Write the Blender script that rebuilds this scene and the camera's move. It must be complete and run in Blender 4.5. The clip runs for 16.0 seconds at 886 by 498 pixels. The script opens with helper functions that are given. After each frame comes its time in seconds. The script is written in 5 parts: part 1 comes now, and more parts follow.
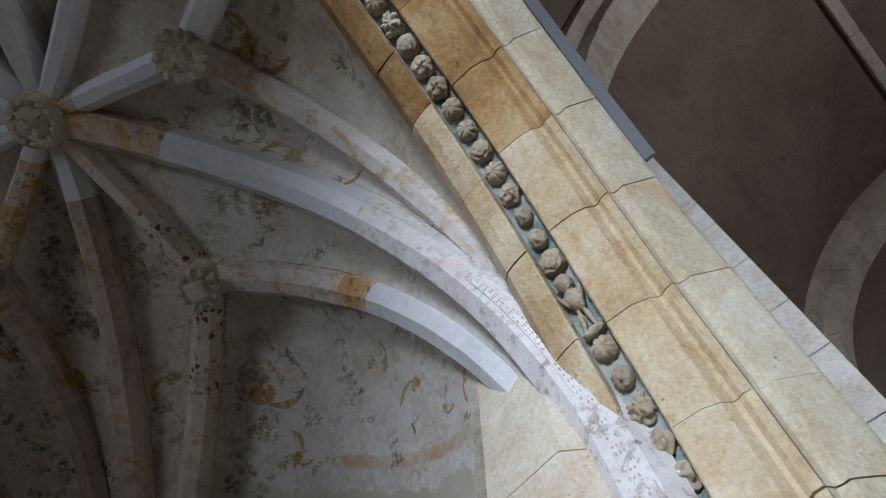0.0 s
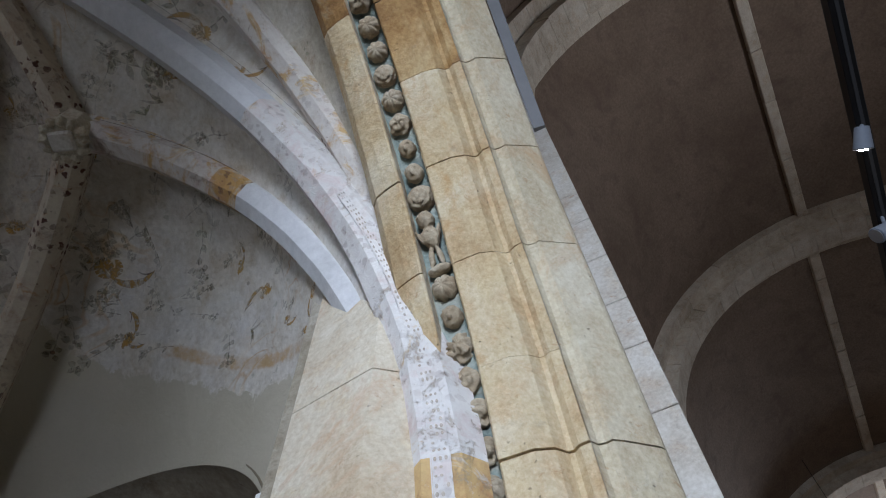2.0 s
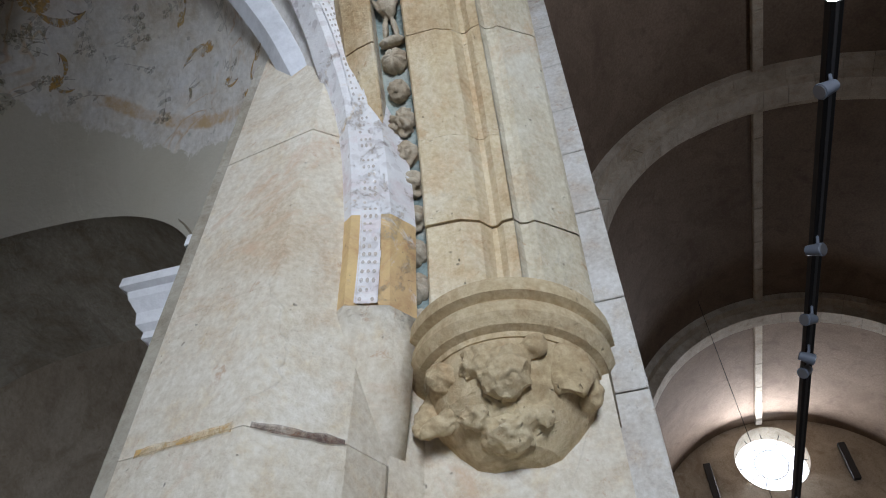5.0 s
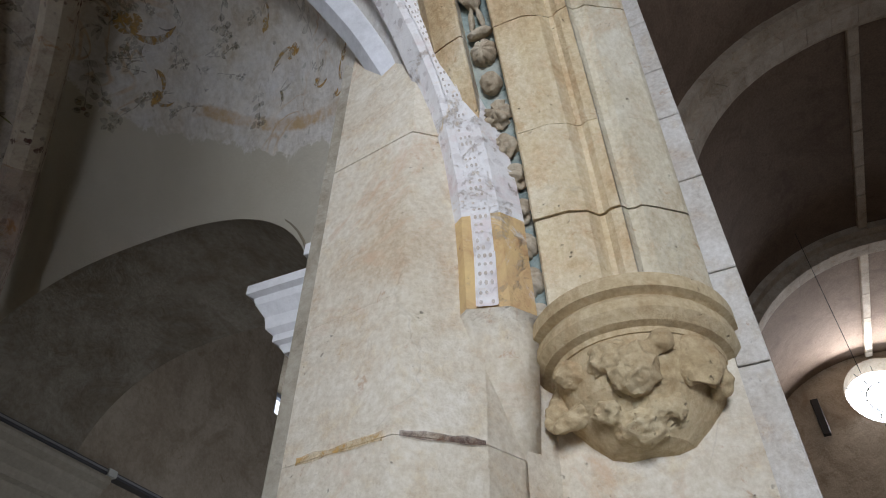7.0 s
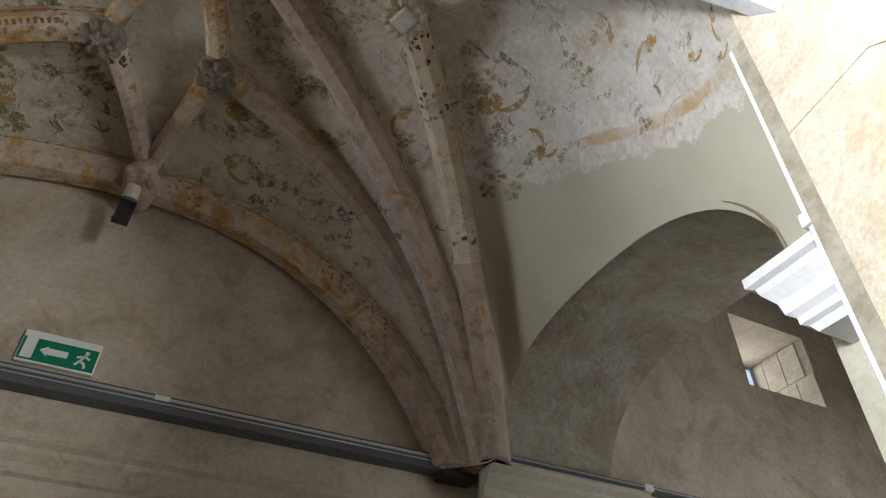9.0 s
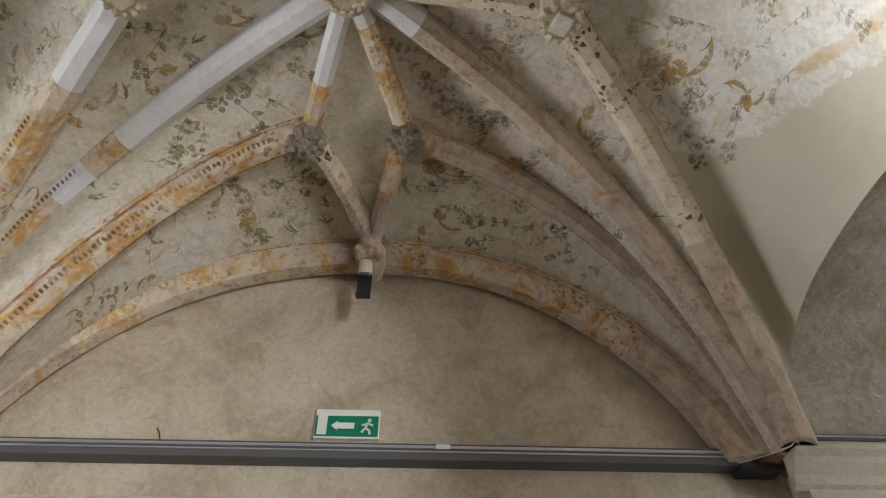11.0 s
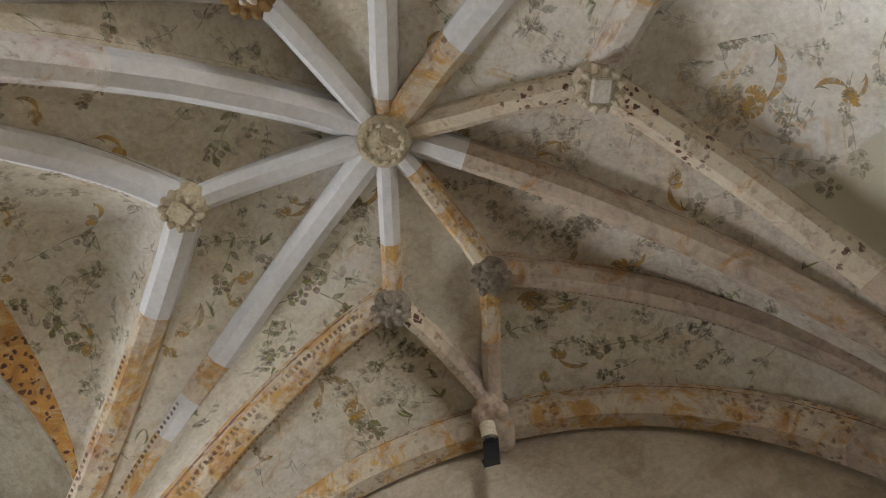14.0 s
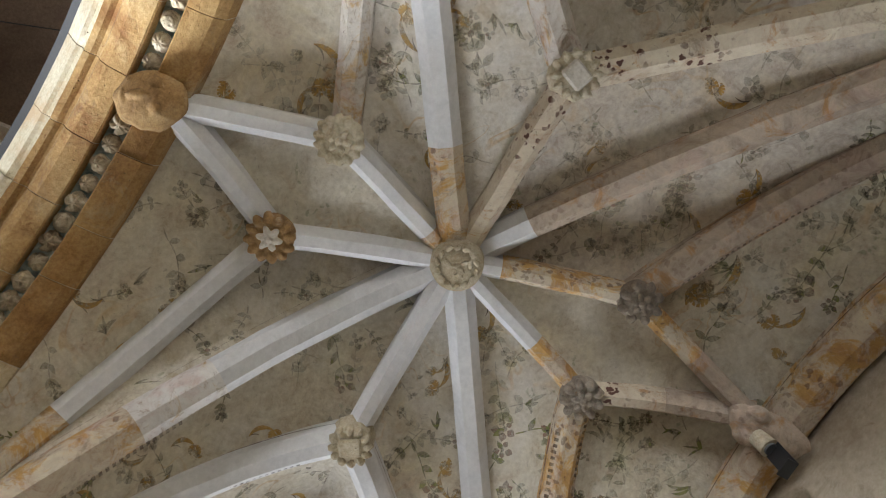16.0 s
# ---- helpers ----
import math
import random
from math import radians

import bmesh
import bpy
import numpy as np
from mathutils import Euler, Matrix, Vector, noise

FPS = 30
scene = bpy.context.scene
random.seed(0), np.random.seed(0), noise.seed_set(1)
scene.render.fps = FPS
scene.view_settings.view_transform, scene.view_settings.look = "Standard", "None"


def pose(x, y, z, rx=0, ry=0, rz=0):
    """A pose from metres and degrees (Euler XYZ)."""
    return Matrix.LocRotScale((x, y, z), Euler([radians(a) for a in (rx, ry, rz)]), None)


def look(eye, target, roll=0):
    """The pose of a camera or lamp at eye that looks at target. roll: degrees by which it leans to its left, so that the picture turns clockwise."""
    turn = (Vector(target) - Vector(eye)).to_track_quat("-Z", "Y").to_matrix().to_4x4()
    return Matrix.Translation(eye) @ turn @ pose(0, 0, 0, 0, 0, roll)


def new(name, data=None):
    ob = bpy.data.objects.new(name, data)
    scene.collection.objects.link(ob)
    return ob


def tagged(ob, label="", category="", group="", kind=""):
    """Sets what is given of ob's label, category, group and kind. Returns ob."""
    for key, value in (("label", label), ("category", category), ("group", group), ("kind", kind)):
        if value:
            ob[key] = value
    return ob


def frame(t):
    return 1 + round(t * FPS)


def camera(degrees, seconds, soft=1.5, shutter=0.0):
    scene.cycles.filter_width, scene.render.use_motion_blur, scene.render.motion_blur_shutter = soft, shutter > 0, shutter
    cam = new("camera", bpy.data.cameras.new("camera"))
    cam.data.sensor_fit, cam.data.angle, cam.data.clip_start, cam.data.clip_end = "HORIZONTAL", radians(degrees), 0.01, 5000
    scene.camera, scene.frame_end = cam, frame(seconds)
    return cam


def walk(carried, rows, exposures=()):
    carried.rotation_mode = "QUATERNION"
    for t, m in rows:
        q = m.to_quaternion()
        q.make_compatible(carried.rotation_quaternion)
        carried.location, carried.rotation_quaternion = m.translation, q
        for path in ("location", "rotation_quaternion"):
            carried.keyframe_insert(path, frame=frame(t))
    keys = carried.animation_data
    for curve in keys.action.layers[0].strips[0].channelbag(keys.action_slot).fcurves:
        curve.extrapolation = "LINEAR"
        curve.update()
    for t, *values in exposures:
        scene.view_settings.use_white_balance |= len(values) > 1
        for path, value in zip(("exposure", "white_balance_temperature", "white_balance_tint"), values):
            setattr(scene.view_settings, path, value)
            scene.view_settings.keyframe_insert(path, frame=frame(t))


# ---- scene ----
cam = camera(66.8, 16.0, 1.0)
PATH = [
    (0, (0.442, 0.08, 1.832), (1.072, 0.649, 3.643), -1.0),
    (0.5, (0.529, 0.073, 1.808), (1.222, 0.58, 3.614), -1.6),
    (1, (0.552, 0.053, 1.785), (1.304, 0.508, 3.581), -2.0),
    (1.5, (0.573, 0.041, 1.764), (1.371, 0.452, 3.551), -2.0),
    (2, (0.613, 0.035, 1.728), (1.478, 0.418, 3.49), -2.0),
    (2.5, (0.642, 0.035, 1.699), (1.598, 0.401, 3.417), -1.8),
    (3, (0.667, 0.046, 1.675), (1.702, 0.414, 3.346), -1.4),
    (3.5, (0.667, 0.044, 1.652), (1.783, 0.412, 3.27), -1.2),
    (4, (0.699, 0.043, 1.62), (1.881, 0.418, 3.189), -0.5),
    (4.2, (0.702, 0.047, 1.615), (1.921, 0.426, 3.155), -0.7),
    (6.3, (0.648, 0.106, 1.662), (2.045, 0.516, 3.033), 1.0),
    (6.5, (0.625, 0.113, 1.666), (2.017, 0.554, 3.033), 0.9),
    (7, (0.547, 0.11, 1.674), (1.885, 0.743, 3.019), 0.8),
    (7.5, (0.449, 0.159, 1.67), (1.594, 1.124, 2.996), 0.9),
    (7.9, (0.314, 0.222, 1.683), (1.288, 1.376, 2.994), 0.9),
    (8, (0.305, 0.238, 1.69), (1.24, 1.432, 2.994), 0.8),
    (8.5, (0.231, 0.337, 1.703), (1.038, 1.625, 3.003), 0.9),
    (9, (0.209, 0.336, 1.747), (0.862, 1.712, 3.043), 1.0),
    (9.5, (0.225, 0.339, 1.724), (0.675, 1.779, 3.037), 0.9),
    (10, (0.22, 0.338, 1.749), (0.509, 1.82, 3.06), 0.7),
    (10.2, (0.21, 0.327, 1.757), (0.441, 1.816, 3.073), 0.8),
    (12.3, (0.141, 0.651, 1.686), (-0.019, 2.025, 3.129), -0.1),
    (12.5, (0.177, 0.713, 1.694), (-0.005, 2.057, 3.163), 0.3),
    (13, (0.333, 0.809, 1.734), (0.096, 2.043, 3.29), 0.9),
    (13.5, (0.446, 0.921, 1.76), (0.16, 1.987, 3.428), 1.1),
    (14, (0.424, 1.077, 1.752), (0.091, 1.98, 3.506), 1.4),
    (14.5, (0.328, 1.272, 1.719), (-0.011, 1.933, 3.576), 1.1),
    (15, (0.348, 1.418, 1.721), (-0.036, 1.883, 3.628), -0.3),
    (15.5, (0.415, 1.569, 1.701), (0.009, 1.875, 3.635), 0.6),
    (16, (0.477, 1.626, 1.684), (0.06, 1.835, 3.629), 1.8),
]
EXPOSURES = [(0.0, -0.22, 5600, 12), (2.0, -0.32, 5550, 12), (4.2, -0.34, 5500, 11), (6.3, -0.45, 5900, 14), (7.5, -0.45, 5900, 14), (8.0, -0.05, 5850, 12), (8.5, 0.35, 5850, 12),
             (9.0, 0.9, 6200, 10), (9.5, 1.45, 6300, 10), (10.0, 1.68, 6300, 10), (12.5, 1.72, 6600, 11), (14.0, 1.65, 6500, 10), (16.0, 1.82, 6150, 9)]
walk(cam, [(t, look(eye, target, roll)) for t, eye, target, roll in PATH], EXPOSURES)

# ---- light ----
world = bpy.data.worlds.new("world")
scene.world = world
world.use_nodes = True
_nt = world.node_tree
_sky = _nt.nodes.new("ShaderNodeTexSky")
_sky.sky_type = "NISHITA"
_sky.sun_disc = False
_sky.sun_elevation, _sky.sun_rotation = radians(35), radians(200)
_nt.nodes["Background"].inputs["Strength"].default_value = 0.1
_nt.links.new(_sky.outputs[0], _nt.nodes["Background"].inputs["Color"])


def area_lamp(name, eye, target, w, h, watts, colour=(1, 1, 1), spread=180):
    """Daylight as an area lamp; only the oculus lamp has a built opening."""
    d = bpy.data.lights.new(name, "AREA")
    d.shape, d.size, d.size_y, d.energy, d.color = "RECTANGLE", w, h, watts, colour
    d.spread = radians(spread)
    ob = new(name, d)
    ob.matrix_world = look(eye, target)
    return ob


area_lamp("west_door_light", (-8.2, -2.5, 2.2), (1.7, 0.7, 3.2), 1.8, 2.8, 145, (0.95, 0.98, 1.0), 60)
# Unseen lamp in the nave, added to brighten the chapel's back wall.
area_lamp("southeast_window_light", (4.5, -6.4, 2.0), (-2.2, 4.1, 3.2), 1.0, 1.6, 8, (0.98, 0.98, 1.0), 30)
# Fill aimed up at the nave vault; no clerestory window is known here.
area_lamp("clerestory_light", (3.0, -6.3, 6.6), (3.5, -1.5, 11.0), 1.4, 1.2, 48, (1.0, 0.96, 0.92), 110)
area_lamp("side_window_light_left", (-6.2, 3.0, 2.6), (2.2, 2.1, 4.1), 1.9, 1.6, 14, (0.97, 0.98, 1.0), 66)
# Added fill inside the side room, out of view, for the soffit and back wall.
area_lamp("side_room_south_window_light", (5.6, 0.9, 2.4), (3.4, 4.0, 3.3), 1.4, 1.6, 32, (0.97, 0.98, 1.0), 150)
area_lamp("oculus_light", (18.9, -3.73, 10.75), (12, -3.5, 9.0), 1.6, 1.6, 300, (1.0, 0.97, 0.92))


# ---- materials ----
class Nodes:
    """A short hand for building a node material."""

    def __init__(self, name, rough=0.9, metal=0.0):
        self.m = bpy.data.materials.new(name)
        self.m.use_nodes = True
        self.t = self.m.node_tree
        self.b = self.t.nodes["Principled BSDF"]
        self.b.inputs["Roughness"].default_value = rough
        self.b.inputs["Metallic"].default_value = metal
        self.co = self.t.nodes.new("ShaderNodeNewGeometry").outputs["Position"]

    def link(self, a, b):
        self.t.links.new(a, b)

    def noise(self, scale, detail=6.0, rough=0.6, warp=0.0, co=None):
        n = self.t.nodes.new("ShaderNodeTexNoise")
        n.inputs["Scale"].default_value, n.inputs["Detail"].default_value = scale, detail
        n.inputs["Roughness"].default_value, n.inputs["Distortion"].default_value = rough, warp
        self.link(co or self.co, n.inputs["Vector"])
        return n.outputs["Fac"]

    def ramp(self, fac, stops):
        r = self.t.nodes.new("ShaderNodeValToRGB")
        e = r.color_ramp.elements
        while len(e) < len(stops):
            e.new(0.5)
        for el, (p, c) in zip(e, stops):
            el.position = p
            el.color = (*c, 1) if not isinstance(c, (int, float)) else (c, c, c, 1)
        self.link(fac, r.inputs["Fac"])
        return r.outputs["Color"]

    def mix(self, fac, a, b, kind="MIX"):
        n = self.t.nodes.new("ShaderNodeMix")
        n.data_type, n.blend_type = "RGBA", kind
        for sock, v in ((n.inputs["Factor"], fac), (n.inputs["A"], a), (n.inputs["B"], b)):
            if isinstance(v, (int, float)):
                sock.default_value = v
            elif isinstance(v, tuple):
                sock.default_value = (*v, 1)
            else:
                self.link(v, sock)
        return n.outputs["Result"]

    def math(self, op, a, b=0.0):
        n = self.t.nodes.new("ShaderNodeMath")
        n.operation = op
        for sock, v in zip(n.inputs, (a, b)):
            if isinstance(v, (int, float)):
                sock.default_value = v
            else:
                self.link(v, sock)
        return n.outputs[0]

    def voronoi(self, scale, feature="F1", out="Distance", rand=1.0, co=None):
        n = self.t.nodes.new("ShaderNodeTexVoronoi")
        n.feature = feature
        n.inputs["Scale"].default_value, n.inputs["Randomness"].default_value = scale, rand
        self.link(co or self.co, n.inputs["Vector"])
        return n.outputs[out]

    def warped(self, scale, amount):
        """Positions pushed about by noise, for edges with no straight run."""
        n = self.t.nodes.new("ShaderNodeTexNoise")
        n.inputs["Scale"].default_value, n.inputs["Detail"].default_value = scale, 3
        self.link(self.co, n.inputs["Vector"])
        v = self.t.nodes.new("ShaderNodeVectorMath")
        v.operation = "MULTIPLY_ADD"
        self.link(n.outputs["Color"], v.inputs[0])
        v.inputs[1].default_value = (amount,) * 3
        self.link(self.co, v.inputs[2])
        return v.outputs[0]

    def random(self):
        return self.t.nodes.new("ShaderNodeObjectInfo").outputs["Random"]

    def finish(self, colour, bumps=()):
        self.link(colour, self.b.inputs["Base Color"]) if not isinstance(colour, tuple) else None
        if isinstance(colour, tuple):
            self.b.inputs["Base Color"].default_value = (*colour, 1)
        last = None
        for height, strength, distance in bumps:
            n = self.t.nodes.new("ShaderNodeBump")
            n.inputs["Strength"].default_value, n.inputs["Distance"].default_value = strength, distance
            self.link(height, n.inputs["Height"])
            if last:
                self.link(last, n.inputs["Normal"])
            last = n.outputs["Normal"]
        if last:
            self.link(last, self.b.inputs["Normal"])
        return self.m


def stone_material(name, light, mid, dark, stain=(0.45, 0.27, 0.10), stain_at=0.66, pits=0.5, piece=0.12, grey=0.0):
    n = Nodes(name, 0.88)
    grain = n.noise(55, 8, 0.7)
    cloud = n.noise(3.2, 6, 0.62, 0.4)
    c = n.ramp(cloud, [(0.28, dark), (0.48, mid), (0.68, light)])
    c = n.mix(0.6, c, n.ramp(grain, [(0.34, 0.22), (0.66, 0.78)]), "SOFT_LIGHT")
    mott = n.noise(8.5, 9, 0.75, 0.15)
    c = n.mix(0.6, c, n.ramp(mott, [(0.30, (0.37, 0.30, 0.22)), (0.5, (0.5, 0.5, 0.49)), (0.70, (0.62, 0.615, 0.60))]), "OVERLAY")
    st = n.ramp(n.noise(2.3, 8, 0.72, 0.9), [(stain_at, 0), (stain_at + 0.1, 1)])
    c = n.mix(n.math("MULTIPLY", st, 0.75), c, stain)
    rust = n.ramp(n.noise(11, 8, 0.74, 0.5), [(0.62, 0), (0.68, 1)])
    c = n.mix(n.math("MULTIPLY", rust, 0.55), c, (stain[0] * 0.75, stain[1] * 0.62, stain[2] * 0.5))
    crack = n.ramp(n.voronoi(2.6, "DISTANCE_TO_EDGE", co=n.warped(5, 0.35)), [(0.004, 1), (0.012, 0)])
    crack = n.math("MULTIPLY", crack, n.ramp(n.noise(2.9, 3, 0.5), [(0.54, 0), (0.62, 1)]))
    c = n.mix(n.math("MULTIPLY", crack, 0.12), c, (0.20, 0.15, 0.10))
    if grey:
        g = n.ramp(n.noise(4.1, 9, 0.75, 0.6), [(0.6, 0), (0.72, 1)])
        c = n.mix(n.math("MULTIPLY", g, grey), c, (0.16, 0.15, 0.15))
    pit = n.ramp(n.voronoi(34, co=n.warped(20, 0.06)), [(0.06, 0), (0.16, 1)])
    gate = n.ramp(n.noise(6, 3, 0.5), [(0.52, 0), (0.62, 1)])
    pitf = n.math("MULTIPLY", n.math("SUBTRACT", 1.0, pit), n.math("MULTIPLY", gate, pits))
    c = n.mix(pitf, c, (0.10, 0.075, 0.05))
    r = n.random()
    c = n.mix(piece, c, n.ramp(r, [(0.0, 0.25), (1.0, 0.75)]), "SOFT_LIGHT")
    return n.finish(c, [(cloud, 0.45, 0.03), (mott, 0.5, 0.012), (grain, 0.7, 0.008), (n.math("SUBTRACT", 1.0, pitf), 0.9, 0.014), (n.math("SUBTRACT", 1.0, crack), 0.3, 0.004)])


PALE = stone_material("pale_limestone", (0.69, 0.63, 0.52), (0.63, 0.56, 0.44), (0.54, 0.44, 0.31), stain=(0.56, 0.38, 0.24), stain_at=0.55, piece=0.10)
YELLOW = stone_material("yellow_limestone", (0.66, 0.57, 0.41), (0.59, 0.47, 0.29), (0.46, 0.32, 0.16), (0.46, 0.25, 0.08), 0.52, grey=0.35)
OCHRE_STONE = stone_material("ochre_stained_stone", (0.54, 0.40, 0.21), (0.41, 0.25, 0.095), (0.25, 0.135, 0.05), (0.24, 0.10, 0.03), 0.56, grey=0.35)
MORTAR = stone_material("lime_mortar", (0.60, 0.54, 0.42), (0.52, 0.45, 0.34), (0.42, 0.34, 0.24), pits=0.3)
CREAM = stone_material("cream_limestone", (0.66, 0.60, 0.47), (0.58, 0.51, 0.37), (0.47, 0.38, 0.24), stain=(0.54, 0.38, 0.22), stain_at=0.52, grey=0.35)
BROWN = stone_material("brown_painted_stone", (0.42, 0.27, 0.11), (0.31, 0.17, 0.055), (0.17, 0.085, 0.03), (0.42, 0.36, 0.24), 0.56, grey=0.3)
WHITE_STONE = stone_material("white_limestone", (0.68, 0.65, 0.60), (0.60, 0.56, 0.50), (0.48, 0.43, 0.36), stain_at=0.7, pits=0.25)
NAVE_STONE = stone_material("nave_arch_stone", (0.68, 0.61, 0.51), (0.58, 0.51, 0.41), (0.44, 0.37, 0.28), stain_at=0.68, pits=0.3, piece=0.3)
CORBEL = stone_material("corbel_stone", (0.56, 0.46, 0.29), (0.49, 0.38, 0.22), (0.38, 0.28, 0.14), (0.42, 0.25, 0.12), 0.66, pits=0.4)
CARVED = stone_material("carved_grey_stone", (0.50, 0.44, 0.34), (0.40, 0.33, 0.23), (0.24, 0.18, 0.11), (0.25, 0.12, 0.05), 0.6, pits=0.3, piece=0.35, grey=0.3)
BOSS = stone_material("boss_stone", (0.62, 0.58, 0.47), (0.52, 0.46, 0.34), (0.36, 0.29, 0.18), (0.40, 0.24, 0.08), 0.62, piece=0.1)
BOSS_BROWN = stone_material("gilded_brown_boss_stone", (0.40, 0.28, 0.14), (0.30, 0.18, 0.07), (0.15, 0.08, 0.03), (0.55, 0.50, 0.40), 0.6)
BOSS_DARK = stone_material("dark_boss_stone", (0.30, 0.26, 0.21), (0.23, 0.19, 0.15), (0.13, 0.10, 0.08), (0.30, 0.18, 0.08), 0.62)


def plaster_material(name, light, mid, dark, bump=0.3, scale=1.4, stain=None):
    n = Nodes(name, 0.93)
    cloud = n.noise(scale, 9, 0.65, 0.6)
    fine = n.noise(28, 6, 0.7)
    c = n.ramp(cloud, [(0.3, dark), (0.5, mid), (0.7, light)])
    c = n.mix(0.5, c, n.ramp(fine, [(0.34, 0.28), (0.66, 0.72)]), "SOFT_LIGHT")
    lumps = n.noise(9, 5, 0.6, 0.5)
    if stain:
        f = n.ramp(n.noise(2.6, 8, 0.7, 0.8), [(0.52, 0), (0.70, 1)])
        c = n.mix(n.math("MULTIPLY", f, 0.75), c, stain)
        f = n.ramp(n.noise(8.5, 8, 0.75, 0.9), [(0.58, 0), (0.70, 1)])
        c = n.mix(n.math("MULTIPLY", f, 0.75), c, stain)
        f = n.ramp(n.noise(3.4, 7, 0.7, 0.5), [(0.58, 0), (0.72, 1)])
        c = n.mix(n.math("MULTIPLY", f, 0.35), c, light)
    return n.finish(c, [(cloud, bump, 0.05), (lumps, min(1.0, bump * 1.6), 0.02), (fine, min(1.0, 0.2 + bump), 0.008)])


WALL = plaster_material("aged_wall_plaster", (0.60, 0.53, 0.42), (0.49, 0.425, 0.325), (0.37, 0.30, 0.22), stain=(0.30, 0.23, 0.15))
NEW_PLASTER = plaster_material("smooth_beige_plaster", (0.60, 0.56, 0.46), (0.54, 0.50, 0.40), (0.47, 0.43, 0.33), 0.12, 0.9)
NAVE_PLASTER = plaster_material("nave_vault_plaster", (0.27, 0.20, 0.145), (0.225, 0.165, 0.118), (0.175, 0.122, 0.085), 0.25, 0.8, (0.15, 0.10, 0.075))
SOFFIT = plaster_material("grey_soffit_plaster", (0.47, 0.43, 0.35), (0.38, 0.34, 0.26), (0.26, 0.215, 0.15), 0.75, 2.4, (0.22, 0.17, 0.11))
LIME = plaster_material("white_lime_wash", (0.78, 0.77, 0.76), (0.73, 0.72, 0.71), (0.66, 0.645, 0.63), 0.2, 3.0)
FLOOR = plaster_material("worn_floor_stone", (0.32, 0.29, 0.25), (0.26, 0.235, 0.20), (0.19, 0.17, 0.14), 0.2, 1.2)
GROOVE = plaster_material("blue_green_painted_groove", (0.44, 0.46, 0.41), (0.27, 0.32, 0.29), (0.07, 0.10, 0.10), 0.5, 7.0, (0.45, 0.42, 0.34))


def painted_rib(name, base, rust, pattern=0.0, rust_at=0.55, pink=0.0):
    """Lime-washed rib stone with worn ochre and red paint left in patches."""
    n = Nodes(name, 0.9)
    cloud = n.noise(4.6, 9, 0.74, 0.9)
    fine = n.noise(40, 8, 0.72)
    c = n.mix(0.3, base, n.ramp(fine, [(0.3, 0.3), (0.7, 0.75)]), "SOFT_LIGHT")
    c = n.mix(n.math("MULTIPLY", n.ramp(cloud, [(rust_at, 0), (rust_at + 0.09, 1)]), 0.85), c, rust)
    if pink:
        f = n.ramp(n.noise(3.3, 8, 0.7, 1.0), [(0.52, 0), (0.62, 1)])
        c = n.mix(n.math("MULTIPLY", f, pink), c, (0.52, 0.25, 0.23))
    flake = n.ramp(n.noise(9, 9, 0.8, 0.5), [(0.56, 0), (0.60, 1)])
    c = n.mix(n.math("MULTIPLY", flake, 0.6), c, (0.42, 0.34, 0.25))
    mott = n.noise(6.5, 9, 0.75, 0.9)
    c = n.mix(0.8, c, n.ramp(mott, [(0.30, (0.25, 0.22, 0.20)), (0.5, (0.5, 0.5, 0.5)), (0.70, (0.68, 0.66, 0.62))]), "OVERLAY")
    chip = n.ramp(n.noise(24, 7, 0.75, 0.8), [(0.63, 0), (0.67, 1)])
    c = n.mix(n.math("MULTIPLY", chip, 0.6), c, (0.17, 0.10, 0.06))
    if pattern:
        d = n.ramp(n.voronoi(21, rand=0.8, co=n.warped(30, 0.05)), [(0.27, 1), (0.36, 0)])
        g = n.ramp(n.noise(2.0, 5, 0.6), [(0.45, 0), (0.55, 1)])
        c = n.mix(n.math("MULTIPLY", n.math("MULTIPLY", d, g), pattern), c, (0.12, 0.055, 0.04))
    return n.finish(c, [(cloud, 0.3, 0.03), (mott, 0.5, 0.012), (fine, 0.6, 0.008), (flake, 0.6, 0.005)])


RIB_WHITE = plaster_material("repaired_white_rib", (0.72, 0.72, 0.73), (0.67, 0.67, 0.68), (0.60, 0.60, 0.60), 0.12, 2.2)
RIB_PINK = painted_rib("white_rib_with_pink_traces", (0.72, 0.695, 0.67), (0.55, 0.38, 0.16), 0.3, 0.575, 0.24)
RIB_TRACE = painted_rib("pale_rib_with_ochre_traces", (0.68, 0.635, 0.58), (0.56, 0.36, 0.12), 0.2, 0.53, 0.25)
RIB_OCHRE = painted_rib("ochre_painted_rib", (0.60, 0.52, 0.40), (0.52, 0.29, 0.065), 0.6, 0.475, 0.2)
RIB_FOOT = painted_rib("rib_foot_with_bright_ochre", (0.66, 0.60, 0.52), (0.58, 0.38, 0.13), 0.0, 0.36, 0.1)
RIB_DULL = painted_rib("dull_brown_rib", (0.46, 0.38, 0.30), (0.42, 0.23, 0.08), 0.35, 0.54, 0.12)
RIB_BAND = painted_rib("rib_with_dark_ornament", (0.62, 0.54, 0.42), (0.45, 0.22, 0.07), 1.0, 0.56)


